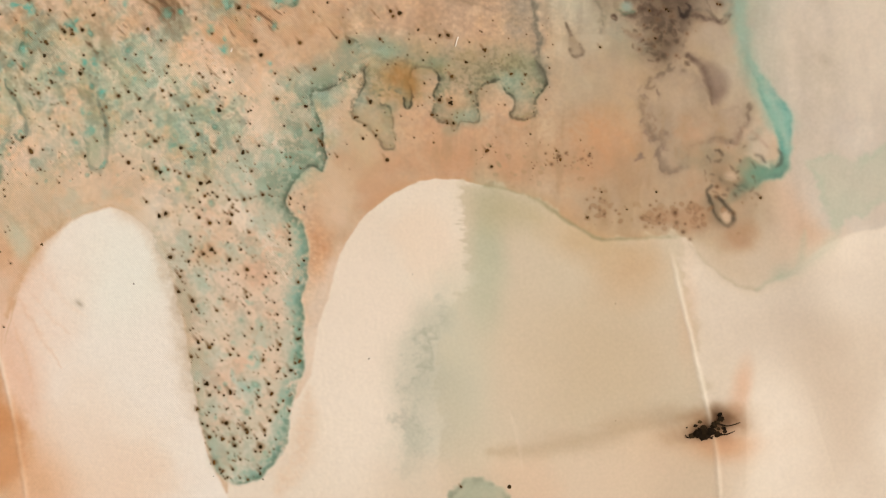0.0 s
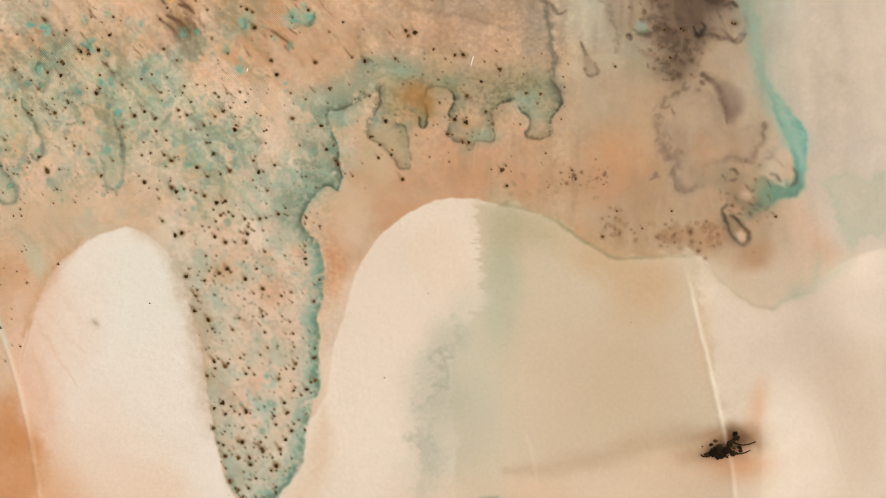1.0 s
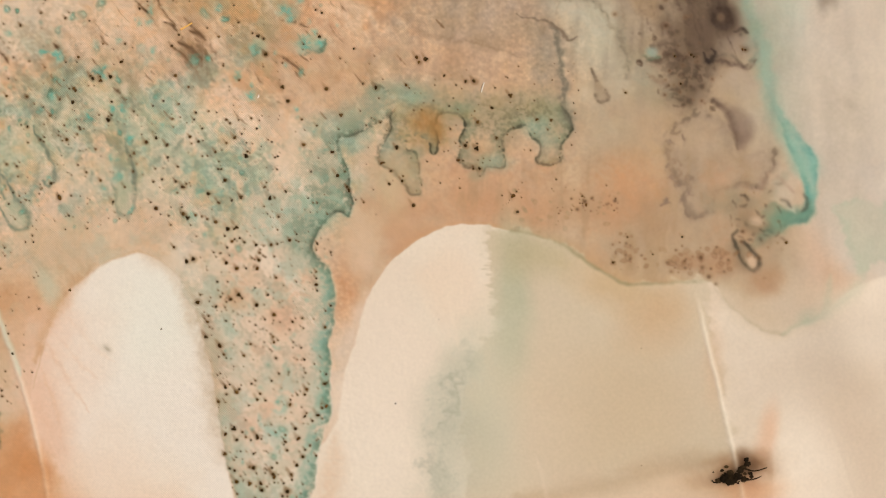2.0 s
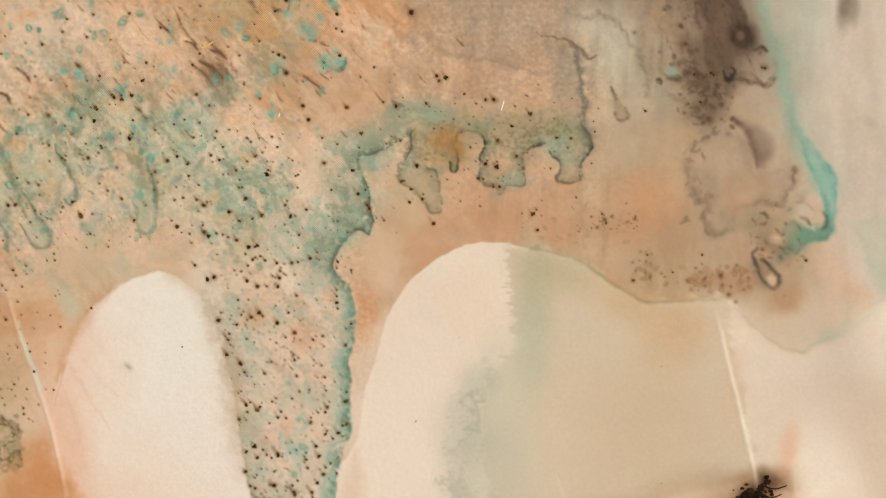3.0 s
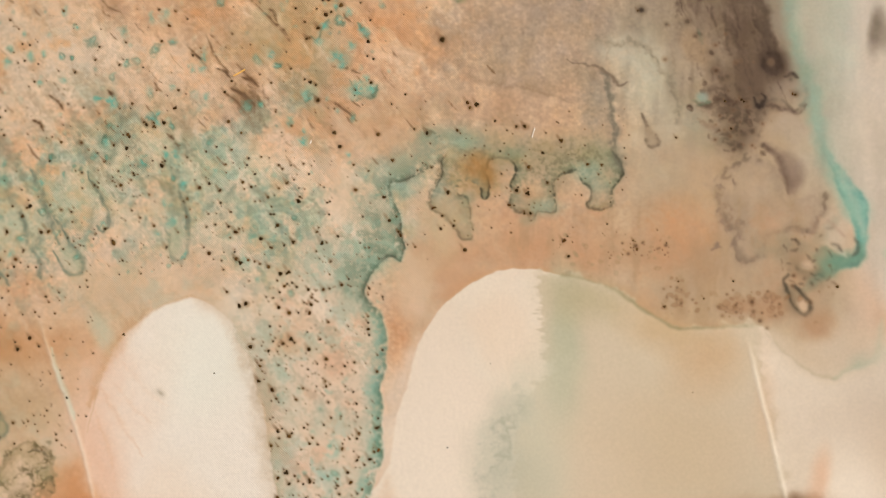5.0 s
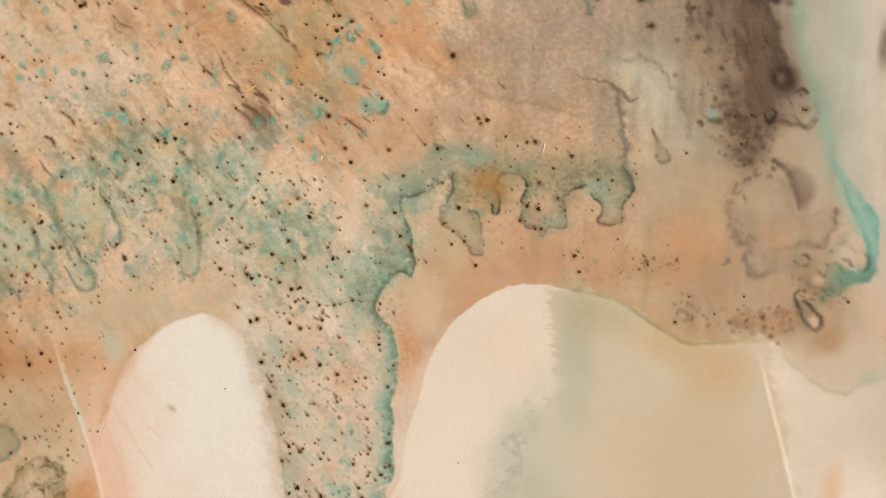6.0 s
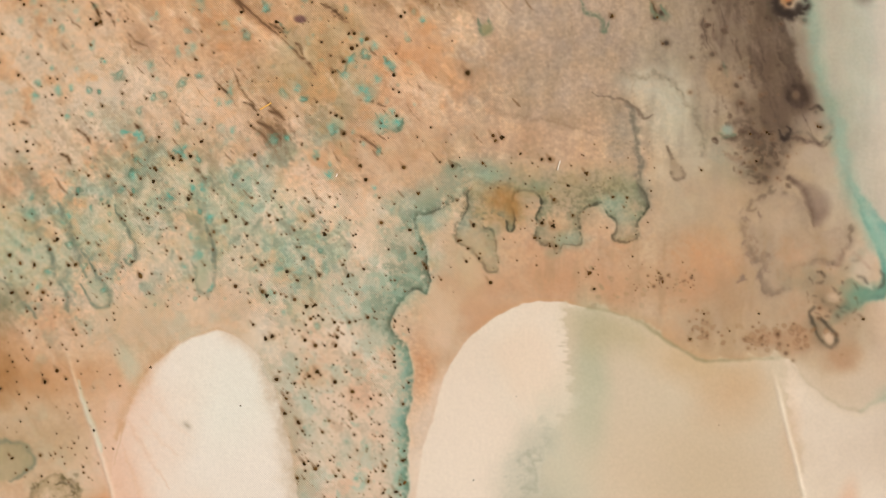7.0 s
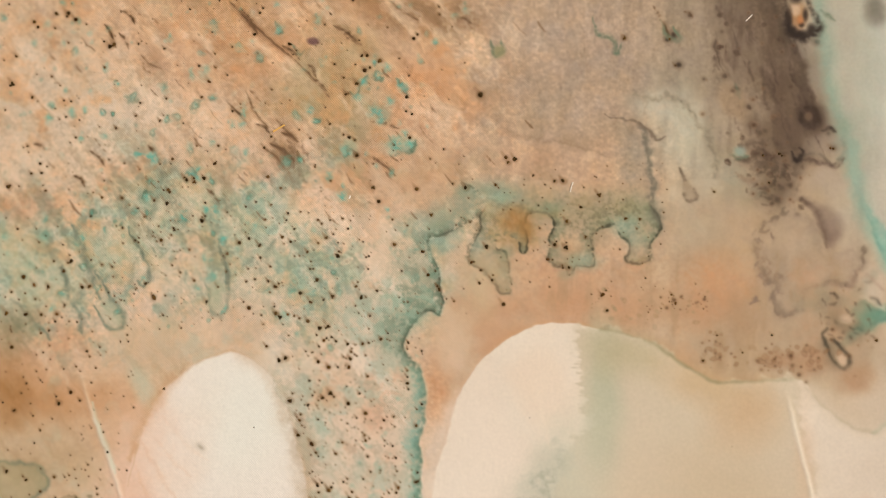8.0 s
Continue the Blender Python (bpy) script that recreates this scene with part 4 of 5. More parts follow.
line([(868, -56), (909, -47), (939, -36), (959, -14), (971, -18)], (124, 104, 84), 0.55, 3, ragged=4)
stain([(998, 35), (1012, 65), (1030, 85), (1029, 98), (1014, 103), (1003, 92), (1002, 65)], (170, 144, 116), 0.5,
      (112, 94, 74), 0.8, 4, feather=3, ragged=2)
# small smudges round the teal pool and below the dark cluster
rng = np.random.RandomState(12)
for i in range(34):
    u, v, n, a = rng.uniform(1245, 1335), rng.uniform(245, 345), rng.uniform(5, 16), rng.uniform(-0.4, 1.4)
    line([(u, v), (u + n * 0.5 * math.cos(a), v + n * 0.55 * math.sin(a)), (u + n * math.cos(a), v + n * math.sin(a))],
         (78, 62, 46), rng.uniform(0.4, 0.85), rng.uniform(1.5, 3.0), ragged=3, rough=0.6)
for i in range(26):
    u, v, n, a = rng.uniform(1100, 1225), rng.uniform(0, 115), rng.uniform(5, 18), rng.uniform(-0.6, 1.6)
    line([(u, v), (u + n * 0.5 * math.cos(a), v + n * 0.55 * math.sin(a)), (u + n * math.cos(a), v + n * math.sin(a))],
         (78, 58, 42), rng.uniform(0.25, 0.6), rng.uniform(2, 5), ragged=4, rough=0.6)
for i in range(22):
    u, v, n = rng.uniform(1130, 1180), rng.uniform(140, 300), rng.uniform(6, 18)
    line([(u, v), (u + rng.uniform(-4, 4), v + n * 0.5), (u + rng.uniform(-6, 6), v + n)], (136, 112, 94), rng.uniform(0.25, 0.6),
         rng.uniform(2, 5), ragged=5, rough=0.6)
lay(every, 0.34 * np.exp(-((UU - 1200) / 80) ** 2 - ((VV - 215) / 80) ** 2) * smooth(0.0, 0.8, BLOOM + 0.5 * FLECK), rgb(146, 118, 98))
lay(every, 0.30 * np.exp(-((UU - 1230) / 70) ** 2 - ((VV - 200) / 70) ** 2) * smooth(0.0, 0.8, CLOUD - 0.3 * BLOOM), rgb(212, 168, 134))
lay(every, 0.34 * np.exp(-((UU - 1150 - 0.2 * (VV + 130)) / 80) ** 4) * smooth(60, -20, VV) * smooth(0.0, 0.6, FALL), rgb(92, 70, 54))
for u, v, ru, rv, a in ((1160, 385, 28, 14, 0.5), (1225, 388, 36, 20, 0.5), (1070, 372, 12, 34, 0.45), (1110, 330, 40, 40, 0.3), (1312, 424, 34, 24, 0.6),
                        (1270, 350, 60, 40, 0.3)):
    wash(u, v, ru, rv, (182, 138, 102), a, 0, 0.8)
for u, v, r, a in ((1278, 318, 18, 0.6), (1300, 336, 20, 0.6), (1262, 362, 15, 0.55), (1268, 384, 15, 0.45), (1316, 328, 11, 0.65)):
    wash(u, v, r, r * 0.7, (92, 88, 68), 0.5 * a, 30, 0.9)
line([(1262, 330), (1252, 345), (1260, 370), (1274, 395), (1289, 402), (1299, 388), (1289, 366), (1272, 350)], (66, 58, 44), 0.75, 3.4,
     ragged=3, taper=False, rough=0.4)
wash(1284, 384, 7, 12, (216, 182, 150), 0.8, -25)
for i in range(46):
    u, v = (rng.normal(1060, 18), rng.normal(368, 22)) if i < 14 else (rng.normal(1160, 16), rng.normal(380, 14)) if i < 28 else (rng.normal(1225, 26), rng.normal(388, 18))
    blot(u, v, rng.uniform(2.5, 7), (150, 110, 74), (112, 80, 54), rng.uniform(0.25, 0.65))
for i in range(30):
    u, v = rng.uniform(840, 1060), rng.uniform(255, 330)
    blot(u, v, rng.uniform(2, 5), (168, 136, 96) if i % 2 else (150, 138, 104), (130, 100, 70), rng.uniform(0.2, 0.5))
wash(1292, 313, 12, 8, (208, 178, 148), 0.7)
wash(1342, 304, 26, 14, (92, 146, 124), 0.5, -15, 0.9)
wash(1316, 330, 22, 9, (112, 150, 126), 0.45, -25, 0.9)
line([(1210, 24), (1240, 32), (1265, 37), (1284, 42), (1294, 24)], (96, 76, 62), 0.65, 5, ragged=3)
line([(1092, 18), (1108, 27), (1128, 22)], (88, 70, 52), 0.6, 5)
line([(1098, 48), (1118, 60), (1140, 64)], (140, 112, 88), 0.5, 5)

# streaks drawn down through the dark mass and the taupe wash
rng = np.random.RandomState(21)
for i in range(60):
    u, v, n = rng.uniform(1050, 1225), rng.uniform(-270, -40), rng.uniform(25, 80)
    u += 0.12 * (v + 270)
    k = rng.rand() < 0.7
    line([(u, v), (u + 0.12 * n, v + 0.5 * n), (u + 0.3 * n, v + n)], (70, 52, 40) if k else (176, 150, 128),
         rng.uniform(0.15, 0.4) if k else rng.uniform(0.1, 0.25), rng.uniform(1.6, 4.5), ragged=4, rough=0.5)
for i in range(26):
    u, v = rng.uniform(1060, 1240), rng.uniform(-250, 60)
    blot(u, v, rng.uniform(2.5, 6), (84, 62, 46), (60, 44, 32), rng.uniform(0.3, 0.75))
for i in range(70):
    u, v, n = rng.uniform(640, 1060), rng.uniform(-275, -60), rng.uniform(20, 60)
    line([(u, v), (u + 0.05 * n, v + 0.5 * n), (u + 0.12 * n, v + n)], (150, 124, 100) if rng.rand() < 0.6 else (204, 178, 152),
         rng.uniform(0.1, 0.25), rng.uniform(1.5, 3.5), ragged=4, rough=0.5)
C[crop((600, -330), (1150, 60))] *= (1 - 0.05 * FALL[crop((600, -330), (1150, 60))] - 0.025 * GRIT[crop((600, -330), (1150, 60))])[..., None]

# ---- drip outlines at the far side
for pts, a in (([(-55, 220), (-28, 261), (-3, 300), (-7, 326), (-32, 322), (-50, 287)], 0.7),
               ([(9, 144), (32, 190), (48, 231), (41, 251), (27, 237)], 0.65),
               ([(173, 170), (188, 221), (191, 282), (180, 301), (159, 294), (151, 242)], 0.6),
               ([(-112, 210), (-104, 261), (-81, 302), (-81, 334)], 0.5),
               ([(-92, 138), (-71, 179), (-61, 230), (-45, 271)], 0.5),
               ([(-205, 271), (-174, 301), (-137, 342)], 0.5),
               ([(-234, 564), (-172, 571), (-139, 588), (-145, 612), (-182, 637)], 0.7),
               ([(27, 180), (13, 241), (30, 261)], 0.3),
               ([(238, 200), (250, 225), (262, 190), (275, 165)], 0.35), ([(75, 20), (50, 130), (60, 160)], 0.3)):
    line(pts, (104, 116, 98), a, 5, ragged=4)
stain([(-265, 564), (-172, 571), (-139, 588), (-145, 612), (-193, 639), (-265, 639)], (160, 150, 112), 0.55, feather=5, label=13)
stain([(-140, 640), (-110, 622), (-70, 628), (-45, 655), (-42, 690), (-60, 715), (-110, 725), (-150, 700)], (150, 132, 90), 0.55,
      (104, 92, 62), 0.25, 9, feather=14, ragged=12, mottle=0.9, label=14)
lay(every, 0.6 * (LABEL == 14) * smooth(0.0, 0.6, FLECK + 0.6 * GRIT), rgb(96, 82, 50))
lay(every, 0.4 * (LABEL == 14) * smooth(0.1, 0.7, SPOT), rgb(146, 158, 126))
for pts in ([(-100, 650), (-80, 640), (-66, 655), (-72, 675), (-90, 672)], [(-120, 690), (-100, 680), (-84, 695), (-95, 712)], [(-70, 690), (-55, 684), (-50, 700)]):
    line(pts, (80, 70, 44), 0.5, 3.5, ragged=7, rough=0.8)
wash(*(-199, 332), 40, 40, (128, 124, 92), 0.5)
wash(*(-24, 297), 22, 36, (176, 178, 148), 0.5, -25)
wash(*(170, 272), 16, 30, (172, 174, 142), 0.5)

# ---- slanting dark streaks of the upper cloth
STREAKS = [(-36, -226), (-15, -185), (-8, -211), (8, -182), (211, -255), (242, -208), (381, -222), (432, -186), (-5, -252), (19, -229), (288, -187), (319, -161),
           (242, -44), (263, -28), (288, -28), (314, -11), (-61, 5), (-35, 31), (44, -6), (64, 27), (-92, 46), (-71, 67),
           (150, 73), (173, 97), (350, -125), (372, -92), (268, -8), (309, 23), (335, -151), (350, -130), (-165, -11), (-146, -1),
           (186, -85), (227, -39), (447, -47), (498, -34), (601, -235), (631, -223), (956, -252), (986, -191), (1013, -241), (1026, -231)]
for a, b in zip(STREAKS[::2], STREAKS[1::2]):
    mid = ((a[0] + b[0]) / 2 + 2, (a[1] + b[1]) / 2 - 3)
    line([a, mid, b], (128, 92, 60), 0.35, 6, ragged=2, drift=0)
    line([a, mid, b], (84, 58, 34), 0.75, 2.6, ragged=1.2, drift=0, rough=0.6)
# long thin runs
for pts in ([(190, -268), (217, -241), (243, -208)],
            [(194, -264), (237, -223), (284, -183), (317, -154)],
            [(317, -154), (346, -125), (370, -94)],
            [(223, -101), (239, -68), (260, -38)],
            [(391, -215), (409, -198), (432, -186)],
            [(31, -171), (43, -157), (66, -146)],
            [(257, -1), (278, 18), (300, 45)],
            [(276, -52), (296, -31), (316, -11)],
            [(483, -267), (506, -247), (534, -230)],
            [(431, 7), (460, 24), (492, 50)]):
    line(pts, (140, 102, 68), 0.42, 5, ragged=2, drift=0)
    line(pts, (100, 70, 44), 0.55, 1.8, ragged=1.2, drift=0, rough=0.7)
rng = np.random.RandomState(5)
for i in range(60):
    u, v = rng.uniform(-220, 760), rng.uniform(-270, 120)
    n = rng.uniform(8, 26)
    line([(u, v), (u + 0.45 * n, v + 0.6 * n), (u + n, v + 1.1 * n)], (116, 82, 52), rng.uniform(0.25, 0.6), rng.uniform(1.2, 2.4),
         ragged=1.5, drift=0, rough=0.7)
wash(293, 18, 30, 42, (140, 110, 80), 0.35, -15, 0.9)
for k in range(9):
    line([(272 + 6 * k, -14 + 5 * (k % 4)), (280 + 6 * k, 4 + 5 * (k % 4)), (284 + 7 * k, 20 + 6 * (k % 5))], (112, 84, 58), 0.4, 2.6, ragged=5, rough=0.8)
wash(62, -158, 16, 24, (150, 118, 90), 0.3, -40, 0.9)
wash(*(345, -195), 10, 6, (112, 78, 74), 0.9, 10)
line([(290, 5), (305, 30), (330, 62)], (120, 94, 72), 0.35, 9)
for pts in ([(440, -129), (428, -112), (419, -92), (409, -99)], [(493, -124), (505, -108), (511, -95)], [(452, -68), (464, -50), (472, -54)],
            [(482, -22), (498, 1), (521, 7), (528, -11)], [(666, -189), (672, -165), (687, -171), (685, -194)], [(309, -192), (319, -171), (329, -179)],
            [(849, -233), (859, -207), (885, -192), (889, -169), (900, -186)], [(971, -226), (981, -196), (1006, -188), (996, -211)],
            [(278, -228), (286, -213)], [(1101, -108), (1115, -78)], [(1089, 13), (1104, 24), (1124, 19)], [(1253, -239), (1278, -223)]):
    line(pts, (112, 122, 96), 0.75, 4.5, ragged=3)
wash(*(505, -6), 26, 12, (156, 168, 140), 0.45, -10, 0.8)
wash(*(467, -57), 14, 14, (142, 158, 132), 0.45)
wash(*(679, -171), 10, 10, (140, 136, 92), 0.7)
wash(*(411, -2), 12, 12, (165, 170, 138), 0.6)
# crust, ring and spots in the violet mass
for pts, w in (([(1191, -290), (1195, -229), (1202, -204), (1227, -190), (1247, -198), (1249, -219), (1235, -249), (1234, -290)], 8),
               ([(1219, -55), (1219, -41), (1233, -33), (1245, -45), (1240, -62), (1226, -65)], 7), ([(1255, -24), (1270, -28), (1280, -24)], 4),
               ([(1210, 6), (1218, 16), (1207, 28), (1200, 14)], 5)):
    line(pts, (48, 36, 28), 0.85, w)
ROUGH[0] = 0.2
wash(1236, -48, 20, 24, (66, 48, 35), 0.8, 0, 0.8)
wash(*(1216, -229), 13, 22, (176, 128, 84), 0.85)
wash(1211, -241, 8, 10, (222, 190, 160), 0.7)
for u, v, ru, rv in ((1200, -222, 5, 18), (1219, -198, 18, 6), (1212, -264, 9, 9), (1238, -206, 6, 8), (1206, -206, 6, 6), (1228, -232, 4, 10), (1221, -214, 4, 4)):
    wash(u, v, ru, rv, (44, 32, 24), 0.85, 0, 0.8)
wash(1219, -223, 5, 7, (196, 122, 70), 0.7)
wash(1231, -50, 6, 7, (132, 104, 78), 0.6)
ROUGH[0] = 1.0
wash(1109, 12, 10, 8, (146, 170, 154), 0.6)
# ---- small teal drops, each dried with a paler heart and a beaded edge
def drop(u, v, r, a):
    s = crop((u - 2.6 * r, v - 2.6 * r), (u + 2.6 * r, v + 2.6 * r))
    x, y = UU[s] - u + 0.5 * r * F1[s] + 0.4 * r * N1[s], VV[s] - v + 0.5 * r * F2[s] + 0.4 * r * N2[s]
    d = np.hypot(x, y * 0.9) / r + 0.40 * GRIT[s] + 0.35 * FLECK[s]
    lay(s, 0.45 * a * smooth(1.8, 0.2, d), rgb(170, 184, 158))
    lay(s, 0.70 * a * smooth(1.2, 0.4, d) * np.clip(0.9 + 1.0 * FLECK[s] + 0.7 * GRIT[s], 0.1, 1.4), rgb(112, 172, 150))
    lay(s, 0.50 * a * np.exp(-((d - 0.75) / 0.4) ** 2) * np.clip(0.05 + 1.8 * BEAD[s] + 0.9 * FLECK[s], 0, 1.2), rgb(80, 96, 70))
    lay(s, 0.60 * a * a * smooth(0.7, 0.0, d) * np.clip(0.7 + GRIT[s], 0, 1.2), rgb(88, 184, 168))


HIGH_DROPS = [(-112, -267, 6.3, 0.5), (-93, -266, 4.5, 0.5), (-82, -236, 6.3, 0.6), (-140, -230, 7.6, 0.45), (-163, -195, 6.3, 0.6), (-88, -178, 7.2, 0.5), (-63, -211, 4.5, 0.6),
        (-219, -243, 6.3, 0.6), (-109, -190, 6.3, 0.35), (-33, -150, 8.1, 0.5), (-12, -120, 6.3, 0.9), (85, -202, 7.2, 0.4), (162, -218, 15.2, 0.3), (208, -187, 11.7, 0.4),
        (245, -166, 9.9, 0.5), (139, -174, 9.0, 0.4), (150, -142, 13.5, 0.4), (122, -137, 9.9, 0.4), (-93, -70, 8.1, 0.7), (-69, -72, 6.3, 0.7), (-39, -65, 5.4, 0.7),
        (-21, -65, 6.3, 0.8), (-107, -107, 6.7, 0.6), (-130, -84, 9.0, 0.5), (-139, -56, 8.1, 0.6)]
STREAM_DROPS = [(-79, -19, 6.3, 0.7), (-37, -26, 5.8, 0.7), (51, 12, 11.7, 0.85), (33, 9, 8.1, 0.6), (127, 47, 11.7, 0.8), (76, -55, 6.3, 0.6), (95, -57, 8.1, 0.5),
        (53, -30, 8.1, 0.5), (162, -91, 7.2, 0.6), (129, -75, 10.8, 0.5), (74, -110, 10.8, 0.35), (14, -94, 9.9, 0.45), (217, -67, 12.6, 0.5), (215, -42, 7.6, 0.55),
        (162, -8, 6.3, 0.5), (196, -45, 6.7, 0.45), (116, -4, 9.0, 0.4), (222, 8, 6.3, 0.55), (199, 4, 7.2, 0.3)]
CLUSTER_DROPS = [(276, -260, 6.3, 0.4), (354, -234, 9.9, 0.35), (283, -216, 8.1, 0.7), (427, -213, 5.8, 0.4), (436, -160, 5.4, 0.5), (455, -153, 6.3, 0.7), (478, -142, 8.1, 0.6),
        (432, -118, 9.9, 0.75), (459, -127, 11.7, 0.65), (423, -93, 9.0, 0.75), (503, -115, 9.0, 0.8), (507, -104, 7.2, 0.7), (480, -84, 9.0, 0.6), (459, -65, 11.7, 0.8),
        (466, -49, 7.2, 0.7), (493, -3, 16.1, 0.65), (518, -3, 10.8, 0.8), (511, -24, 6.7, 0.6), (338, -70, 7.2, 0.7), (349, -48, 6.7, 0.7), (315, -60, 9.0, 0.35),
        (404, 3, 9.9, 0.6)]
CLUSTER_DROPS += [(441, 10, 5.4, 0.4), (458, 32, 5.8, 0.45), (485, 46, 8.1, 0.6), (321, 20, 6.7, 0.6), (296, 27, 11.7, 0.35), (567, -188, 7.6, 0.6), (539, -156, 6.3, 0.4),
        (358, -153, 9.9, 0.25), (620, -252, 9.9, 0.45), (599, -239, 8.1, 0.4)]
UPPER_DROPS = [(28, 9, 7.9, 0.7), (49, 9, 8.3, 0.9), (125, 42, 12.0, 0.6), (137, 35, 6.5, 0.7), (160, 58, 6.9, 0.6), (42, 83, 11.1, 0.6), (46, 58, 6.5, 0.5),
        (104, 123, 11.1, 0.8), (150, 110, 6.5, 0.8), (168, 109, 9.3, 0.6), (181, 164, 11.1, 0.95), (160, 153, 6.0, 0.6), (405, 7, 8.8, 0.6), (319, 19, 6.9, 0.6),
        (396, 88, 8.8, 0.9), (373, 53, 9.3, 0.45), (396, 69, 4.6, 0.7), (294, 23, 8.3, 0.4), (229, 88, 6.9, 0.5), (157, 231, 10.2, 0.45), (183, 294, 10.2, 0.7),
        (134, 252, 6.9, 0.5)]
UPPER_DROPS += [(285, 301, 14.8, 0.45), (380, 227, 6.9, 0.6), (306, 259, 11.1, 0.45), (375, 199, 6.9, 0.4), (389, 257, 8.3, 0.4), (343, 259, 12.0, 0.4), (477, 113, 5.1, 0.6),
        (241, 139, 10.2, 0.4), (259, 259, 9.3, 0.4)]
SIDE_DROPS = [(38, 84, 9.4, 0.7), (21, 112, 8.5, 0.5), (45, 115, 9.4, 0.6), (105, 122, 11.3, 0.7), (151, 111, 7.5, 0.6), (170, 111, 8.5, 0.6), (185, 164, 9.4, 0.8),
        (-59, 114, 7.5, 0.7), (-13, 134, 9.4, 0.5), (-35, 148, 7.5, 0.55), (-73, 160, 8.5, 0.6), (-75, 213, 8.5, 0.7), (-114, 263, 9.4, 0.6), (-13, 292, 6.6, 0.7),
        (38, 235, 9.4, 0.55), (-49, 251, 6.6, 0.6), (-216, 159, 9.4, 0.6), (-146, 128, 9.4, 0.5), (-146, 155, 9.4, 0.4), (-131, 287, 8.5, 0.7), (-85, 176, 9.4, 0.45),
        (149, 198, 6.6, 0.6), (161, 226, 8.5, 0.5)]
for listed in (HIGH_DROPS, STREAM_DROPS, CLUSTER_DROPS, UPPER_DROPS, SIDE_DROPS):
    for u, v, r, a in listed:
        drop(u, v, 0.88 * r, min(1.0, 1.2 * a))
rng = np.random.RandomState(9)
for i in range(150):
    u, v = rng.uniform(-240, 560), rng.uniform(-280, 330)
    drop(u, v, rng.uniform(2.5, 5.5), rng.uniform(0.12, 0.4))
for i in range(60):
    v = rng.uniform(330, 840)
    u = rng.uniform(310 + (v - 330) * 0.14, 535 - max(v - 600, 0) * 0.2)
    drop(u, v, rng.uniform(3, 7), rng.uniform(0.15, 0.45))

# ---- where the ink grains lie
UPPER_GRAINS = [(88, 18), (165, 27), (110, 52), (127, 53), (146, 53), (262, 52), (128, 60), (80, 74), (285, 72), (55, 93), (78, 98), (148, 98),
                (462, 97), (142, 130), (92, 147), (68, 165), (210, 170), (228, 163), (247, 175), (288, 161), (303, 169), (367, 162), (333, 188),
                (350, 238), (188, 190), (266, 214), (128, 238), (262, 240), (275, 250), (40, 243), (55, 270), (227, 288), (338, 278), (362, 274),
                (378, 268), (420, 250), (430, 270), (458, 258), (150, 276), (320, 262), (490, 175), (513, 141), (388, 195), (452, 72), (422, 13)]
MIDDLE_GRAINS = [(283, 305), (275, 298), (297, 300), (333, 312), (355, 325), (370, 322), (376, 341), (362, 347), (405, 353), (432, 353), (465, 345),
                 (445, 303), (371, 395), (387, 395), (407, 395), (410, 380), (300, 455), (333, 463), (360, 450), (374, 442), (380, 448), (406, 460),
                 (437, 478), (315, 517), (340, 533), (347, 548), (437, 526), (383, 550), (318, 490), (470, 490),
                 (281, 382), (292, 378), (352, 385), (512, 424), (528, 500), (258, 357), (73, 433)]
LOWER_GRAINS = [(370, 615), (375, 610), (338, 632), (407, 628), (465, 638), (492, 658), (530, 640), (365, 680), (350, 690), (370, 700), (407, 695),
                (480, 698), (349, 725), (400, 725), (400, 750), (435, 762), (369, 775), (393, 778), (413, 778), (415, 790), (467, 762), (460, 792),
                (378, 820), (411, 832), (460, 840), (477, 745), (488, 730), (437, 767), (528, 600), (495, 610), (475, 680), (515, 656),
                (902, 862), (816, 862), (350, 607), (393, 835), (366, 755)]
BAND_GRAINS = [(530, 75), (556, 122), (541, 188), (550, 230), (570, 256), (595, 66), (618, 73), (672, 68), (708, 22), (695, 28), (778, 62), (793, 62),
               (825, 110), (858, 88), (800, 135), (833, 163), (798, 182), (778, 177), (765, 203), (792, 218), (803, 218), (930, 132), (905, 131),
               (628, 208), (645, 222), (665, 240), (642, 245), (685, 283), (655, 180), (740, 52), (1062, 84), (1150, 20), (1183, 20), (1160, 68),
               (1275, 8), (1162, 340), (1110, 371), (1065, 340), (992, 283), (985, 267), (862, 267), (1040, 385), (1347, 350), (870, 295)]
TOP_GRAINS = [(-164, -233), (-104, -243), (-102, -249), (-26, -188), (-19, -191), (301, -189), (65, -52), (141, -94), (-15, -39), (21, -61), (-197, -171), (-168, -96),
              (-205, -120), (-154, 25), (403, -97), (423, -116), (447, -145), (432, -167), (442, -167), (374, -43), (399, -24), (409, -19), (419, -14),
              (423, 14), (518, -18), (255, -1), (172, -5), (905, -194), (986, -191), (995, -143), (1270, 7), (1149, 19), (1179, 17), (155, -122),
              (237, -208), (-88, -237), (-124, -248), (-157, -224), (464, -157), (437, -140), (399, -127), (513, -91), (526, -197), (691, 19), (706, 23)]
SIDE_GRAINS = [(-184, 230), (-179, 298), (-151, 299), (-102, 205), (-138, 248), (-76, 249), (-63, 248), (-61, 121), (-40, 87), (-4, 88), (55, 269),
               (-122, 298), (-195, 143), (-164, 245), (-97, 202), (-128, 202), (-110, 220), (-215, 296), (-151, 332), (-204, 357), (-67, 365), (-96, 439),
               (-80, 454), (-213, 581), (-177, 596), (-126, 591), (-211, 66), (-144, 74), (-29, 546), (-118, 459), (-199, 471), (83, 78), (114, 56)]
rng = np.random.RandomState(17)
GRAIN_LIST = []
